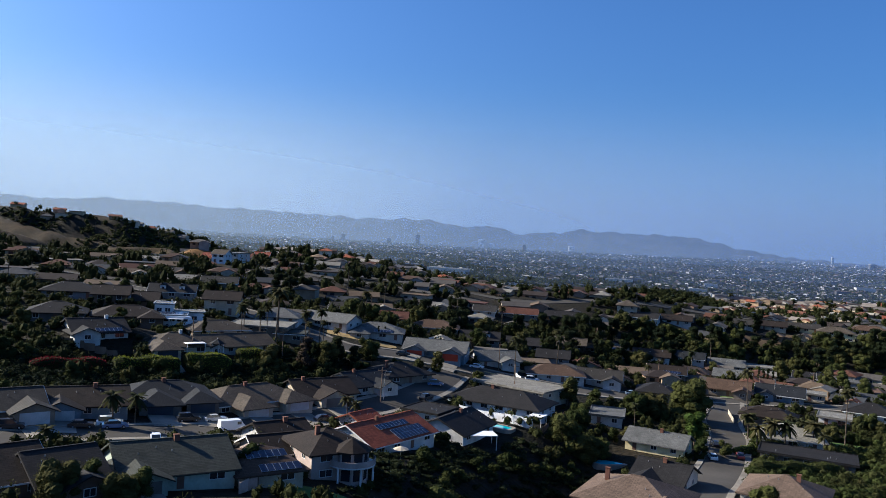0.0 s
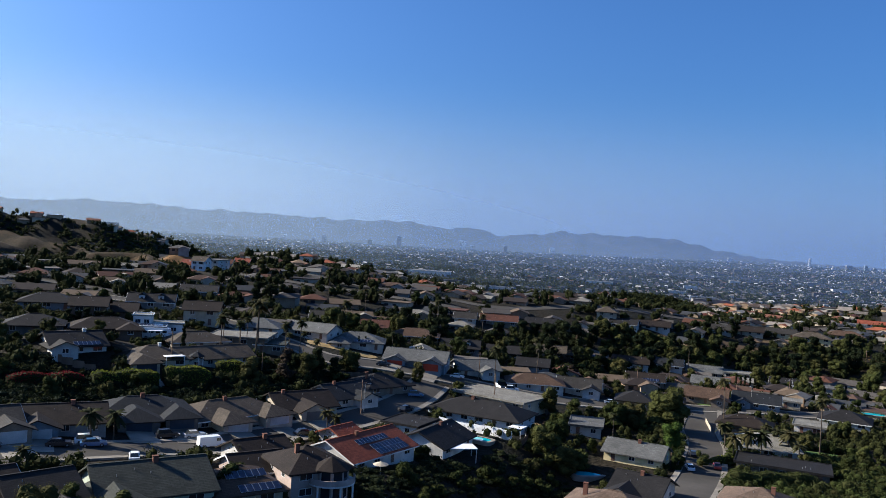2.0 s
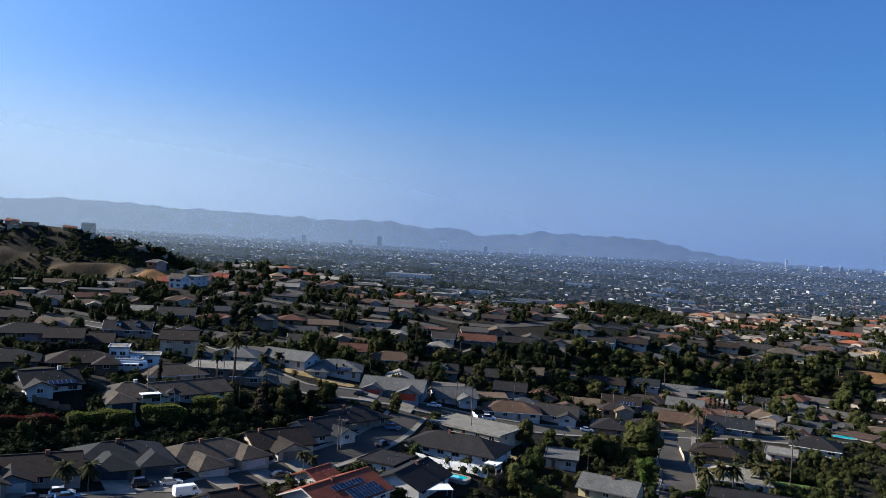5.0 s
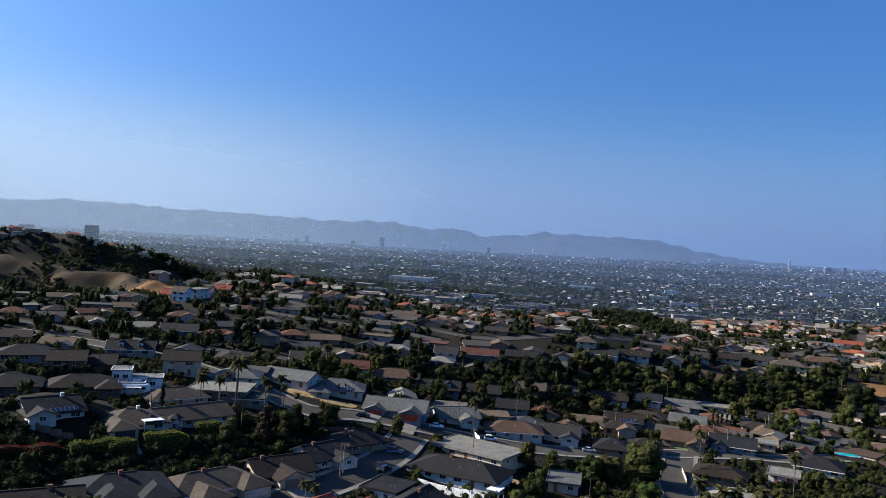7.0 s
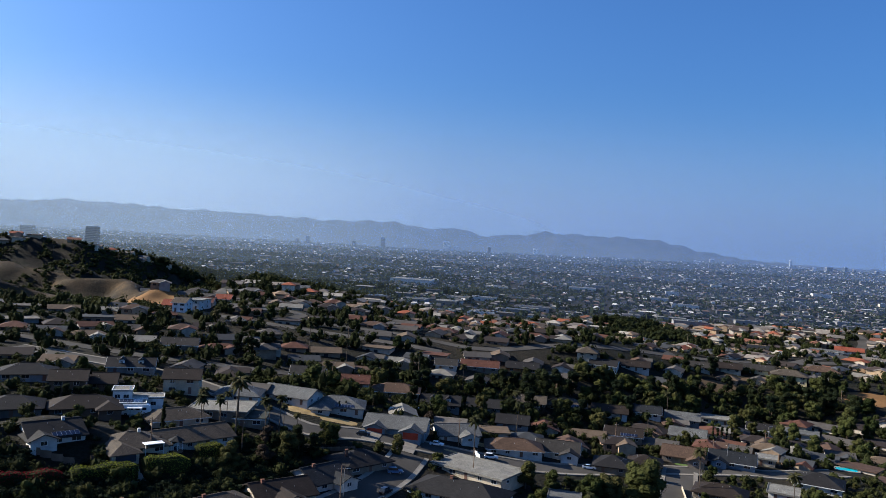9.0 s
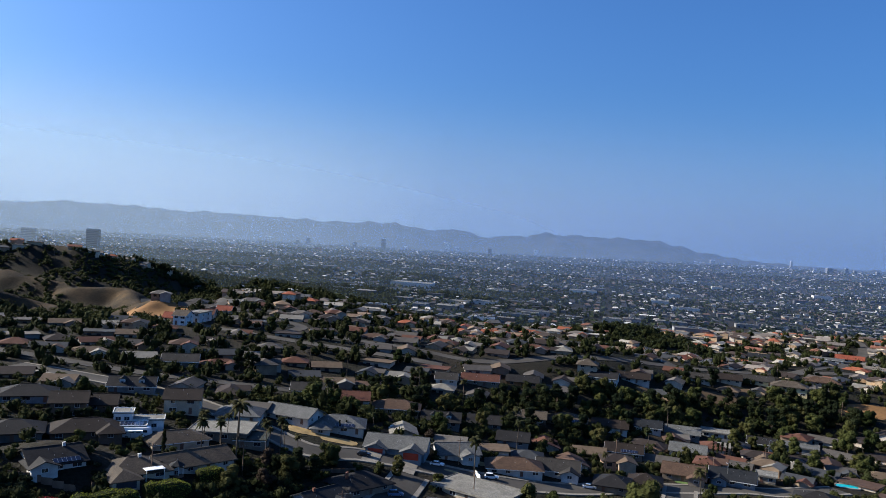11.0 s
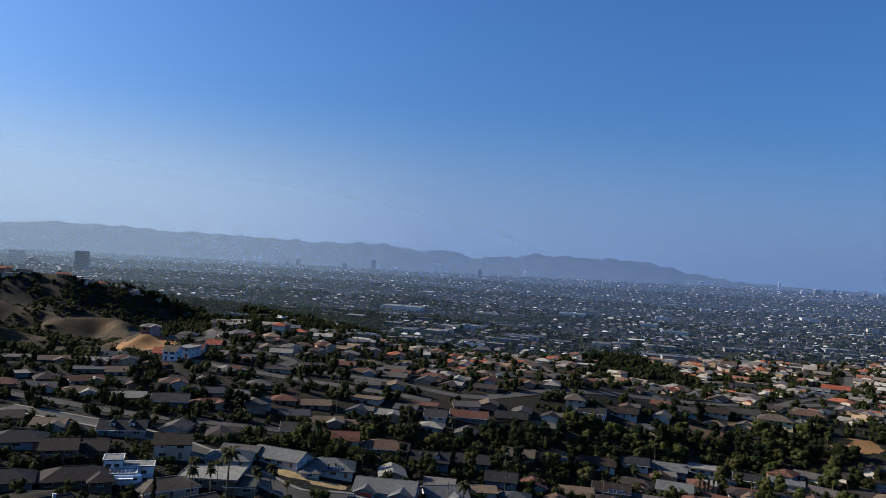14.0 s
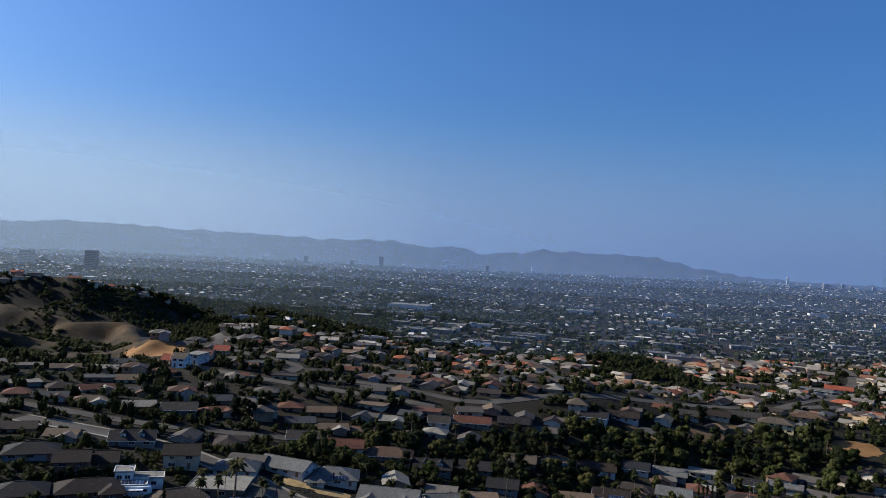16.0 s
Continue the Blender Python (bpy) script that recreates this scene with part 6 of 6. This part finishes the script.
def scrub(x, y):
    v = noise.noise(Vector((x / 55, y / 75, 2.0))) + 0.6 * noise.noise(Vector((x / 20, y / 25, 5.0)))
    d, _ = near_ridge(x, y, RIDGES[0][0])
    return v > -0.35 + 0.95 * float(dryness(x, y)) + 0.9 * max(0.0, 1 - float(d) / 26)


def scatter(kit, n, x0, x1, y0, y1, lo, hi, test=None, gap=2.0, group="slope trees"):
    k = 0
    for _ in range(n * 6):
        if k >= n:
            break
        x, y = tr.uniform(x0, x1), tr.uniform(y0, y1)
        if abs(math.degrees(math.atan2(x, y))) > 33 or (test and not test(x, y)):
            continue
        if not free(x, y, gap) or on_road(x, y):
            continue
        plant(kit, x, y, tr.uniform(lo, hi), group)
        k += 1


scatter(T_ROUND, 26, -40, 310, 300, 440, 0.4, 0.72, lambda x, y: canyon(x, y) < 28, 1.0)
scatter(T_BROAD, 44, -40, 310, 300, 450, 0.5, 0.9, lambda x, y: canyon(x, y) < 26, 1.0)
scatter(T_TALL, 34, -40, 310, 300, 430, 0.55, 0.95, lambda x, y: canyon(x, y) < 20, 1.0)
def off_slope(x, y):
    return not (-14 < x < 40 and y < 196)


scatter(T_BROAD, 60, -130, 150, 130, 300, 0.35, 0.65, off_slope, 1.5, "garden trees")
scatter(T_BUSH, 230, -130, 160, 100, 310, 0.6, 1.3, None, 0.3, "garden bushes")
scatter(T_BROAD, 34, 115, 230, 290, 400, 0.5, 0.95, None, 1.5)
scatter(T_BUSH, 18, -12, 40, 115, 190, 0.8, 1.6, None, 1.0, "bushes on the near slope")
scatter(T_FAN, 7, -410, -260, 790, 930, 0.6, 0.85, None, 1.0, "palms on the crest")
scatter(T_FAN, 22, -170, 230, 200, 520, 0.55, 0.9, None, 1.0, "street palms")


def thicket(name, label, mat, n, area, lo, hi, tall, leaves, test=None, gap=0.5, seed=3, size=0.2, clear=6.0):
    """Many bushes and trees too thick to count, as one mesh."""
    q = np.random.default_rng(seed)
    feet = np.array(FOOT)
    lines = np.array(ROADLINE)
    x0, x1, y0, y1 = area
    verts, core = [], []
    k = 0
    while k < n:
        x, y = q.uniform(x0, x1), q.uniform(y0, y1)
        k += 1
        if abs(math.degrees(math.atan2(x, y))) > 34 or (test and not test(x, y)):
            continue
        r = q.uniform(lo, hi)
        dx, dy = x - feet[:, 0], y - feet[:, 1]
        g = gap + r * 0.55
        if np.any((np.abs(dx * feet[:, 4] + dy * feet[:, 5]) < feet[:, 2] + g) & (np.abs(dy * feet[:, 4] - dx * feet[:, 5]) < feet[:, 3] + g)) or np.any((lines[:, 0] - x) ** 2 + (lines[:, 1] - y) ** 2 < clear * clear):
            continue
        h = r * q.uniform(*tall)
        d = q.normal(size=(leaves, 3))
        d /= np.linalg.norm(d, axis=1)[:, None]
        lobes = q.normal(size=(5, 3)) * (r * 0.38, r * 0.38, h * 0.16)
        c = np.array((x, y, gz(x, y) + h * 0.5)) + lobes[q.integers(0, 5, leaves)] + d * (r * 0.62, r * 0.62, h * 0.36) * q.uniform(0.8, 1.0, (leaves, 1))
        e1, e2 = q.normal(size=(leaves, 3)), q.normal(size=(leaves, 3))
        s = max(0.14, r * size)
        e1 *= (s * q.uniform(0.7, 1.4, leaves) / np.linalg.norm(e1, axis=1))[:, None]
        e2 *= (s * 0.75 / np.linalg.norm(e2, axis=1))[:, None]
        verts.append(np.stack([c - e1, c - e2, c + e1, c + e2], 1).reshape(-1, 3))
        mid = np.array((x, y, gz(x, y) + h * 0.42))
        for o in lobes[:3]:
            core.append(mid + o * 0.9 + BALL_ROUGH[0] * (r * 0.48, r * 0.48, h * 0.34) * q.uniform(0.8, 1.2, (len(BALL_ROUGH[0]), 1)))
    v = np.concatenate(verts)
    f = np.arange(len(v)).reshape(-1, 4).tolist()
    n = len(BALL_ROUGH[0])
    f += [tuple(i + len(v) + n * k for i in face) for k in range(len(core)) for face in BALL_ROUGH[1]]
    tagged(link(name, np.concatenate([v] + core).tolist(), f, mat), label, "shrubs", kind="stuff")


thicket("garden_shrubs", "dense dark garden shrubs filling the yards between houses", M_THICKET, 5200, (-150, 190, 95, 330), 0.8, 2.4, (1.0, 1.9), 100, lambda x, y: not (-14 < x < 42 and y < 190), 0.0, 3, 0.12, 8.0)
# near-black leaves in the next two carry the deep shade of the banks
thicket("bank_shrubs", "brush on the bank below the near houses, deep shade in its leaf colour", M_DARKLEAF, 1500, (-16, 44, 100, 192), 0.6, 1.7, (0.5, 1.0), 110, None, 0.0, 12, 0.12)
thicket("terrace_shrubs", "brush on the terrace bank behind the street houses, shade coloured in", M_DARKLEAF, 3400, (-102, -26, 155, 235), 0.9, 2.2, (0.7, 1.2), 110, lambda x, y: -24 < y - (248 + 0.72 * x) < 14, 0.0, 13, 0.12)
thicket("yard_shrubs", "thick green hedges and shrubs crowding the gardens by the street", M_YARD, 900, (70, 125, 165, 232), 0.8, 2.2, (0.9, 1.5), 120, None, 0.0, 14, 0.11)
thicket("slope_shrubs", "dense dark scrub and trees covering the ravine slopes", M_THICKET, 480, (-60, 320, 285, 460), 1.6, 4.0, (0.9, 1.6), 240, lambda x, y: canyon(x, y) < 27, 0.0, 4, 0.10)
thicket("neighbourhood_trees", "dark trees filling the gaps between the hillside houses", M_THICKET, 6200, (-330, 440, 290, 680), 1.2, 3.7, (1.1, 2.3), 60, lambda x, y: (x > -165 or y < 425) and not bare_bank(x, y), 0.0, 5, 0.15)
thicket("farther_trees", "dark trees scattered over the farther neighbourhood", M_THICKET, 2800, (-260, 620, 640, 1080), 1.6, 4.2, (1.0, 2.0), 30, None, 0.0, 6, 0.2)
thicket("park_trees", "dark belts of park trees on the near edge of the plain", M_THICKET, 900, (20, 420, 1380, 1760), 4, 8, (0.9, 1.5), 30, lambda x, y: abs(y - 1420 - 0.8 * x) < 55, 0.0, 8, 0.28)
thicket("valley_trees", "dark belts of trees below the hills", M_THICKET, 2000, (-330, -20, 900, 1480), 4, 8, (0.9, 1.5), 30, None, 0.0, 9, 0.28)
thicket("plain_trees", "dark groves of street and garden trees across the plain", M_THICKET, 1900, (-700, 150, 1400, 2500), 5, 10, (0.8, 1.3), 26, lambda x, y: noise.noise(Vector((x / 170, y / 330, 7.0))) > 0.0, 0.0, 17, 0.28)
thicket("spur_scrub", "dense dark brush and trees over the wooded spur", M_DARKLEAF, 900, (130, 270, 570, 770), 1.4, 3.8, (0.9, 1.7), 60, lambda x, y: spur(x, y) < 32, 0.0, 15, 0.16)
thicket("crest_trees", "dark garden trees between the houses on the hill crest", M_THICKET, 420, (-430, -225, 770, 1000), 1.2, 3.2, (1.2, 2.2), 50, lambda x, y: near_ridge(x, y, RIDGES[0][0])[0] < 24, 0.6, 16, 0.18)
thicket("hill_scrub", "dark chaparral scrub patched over the bare western hill", M_THICKET, 12500, (-560, -125, 400, 1100), 1.0, 3.6, (0.7, 1.5), 24, lambda x, y: scrub(x, y) and not bare_bank(x, y), 0.0, 7, 0.2)
for kit in (T_BROAD, T_TALL, T_ROUND, T_LIGHT, T_BUSH, T_CYP, T_BARE, T_FAN, T_DATE):
    for src in kit:
        if src.name not in KIT_USED:
            for o in (*src.children_recursive, src):
                bpy.data.objects.remove(o)
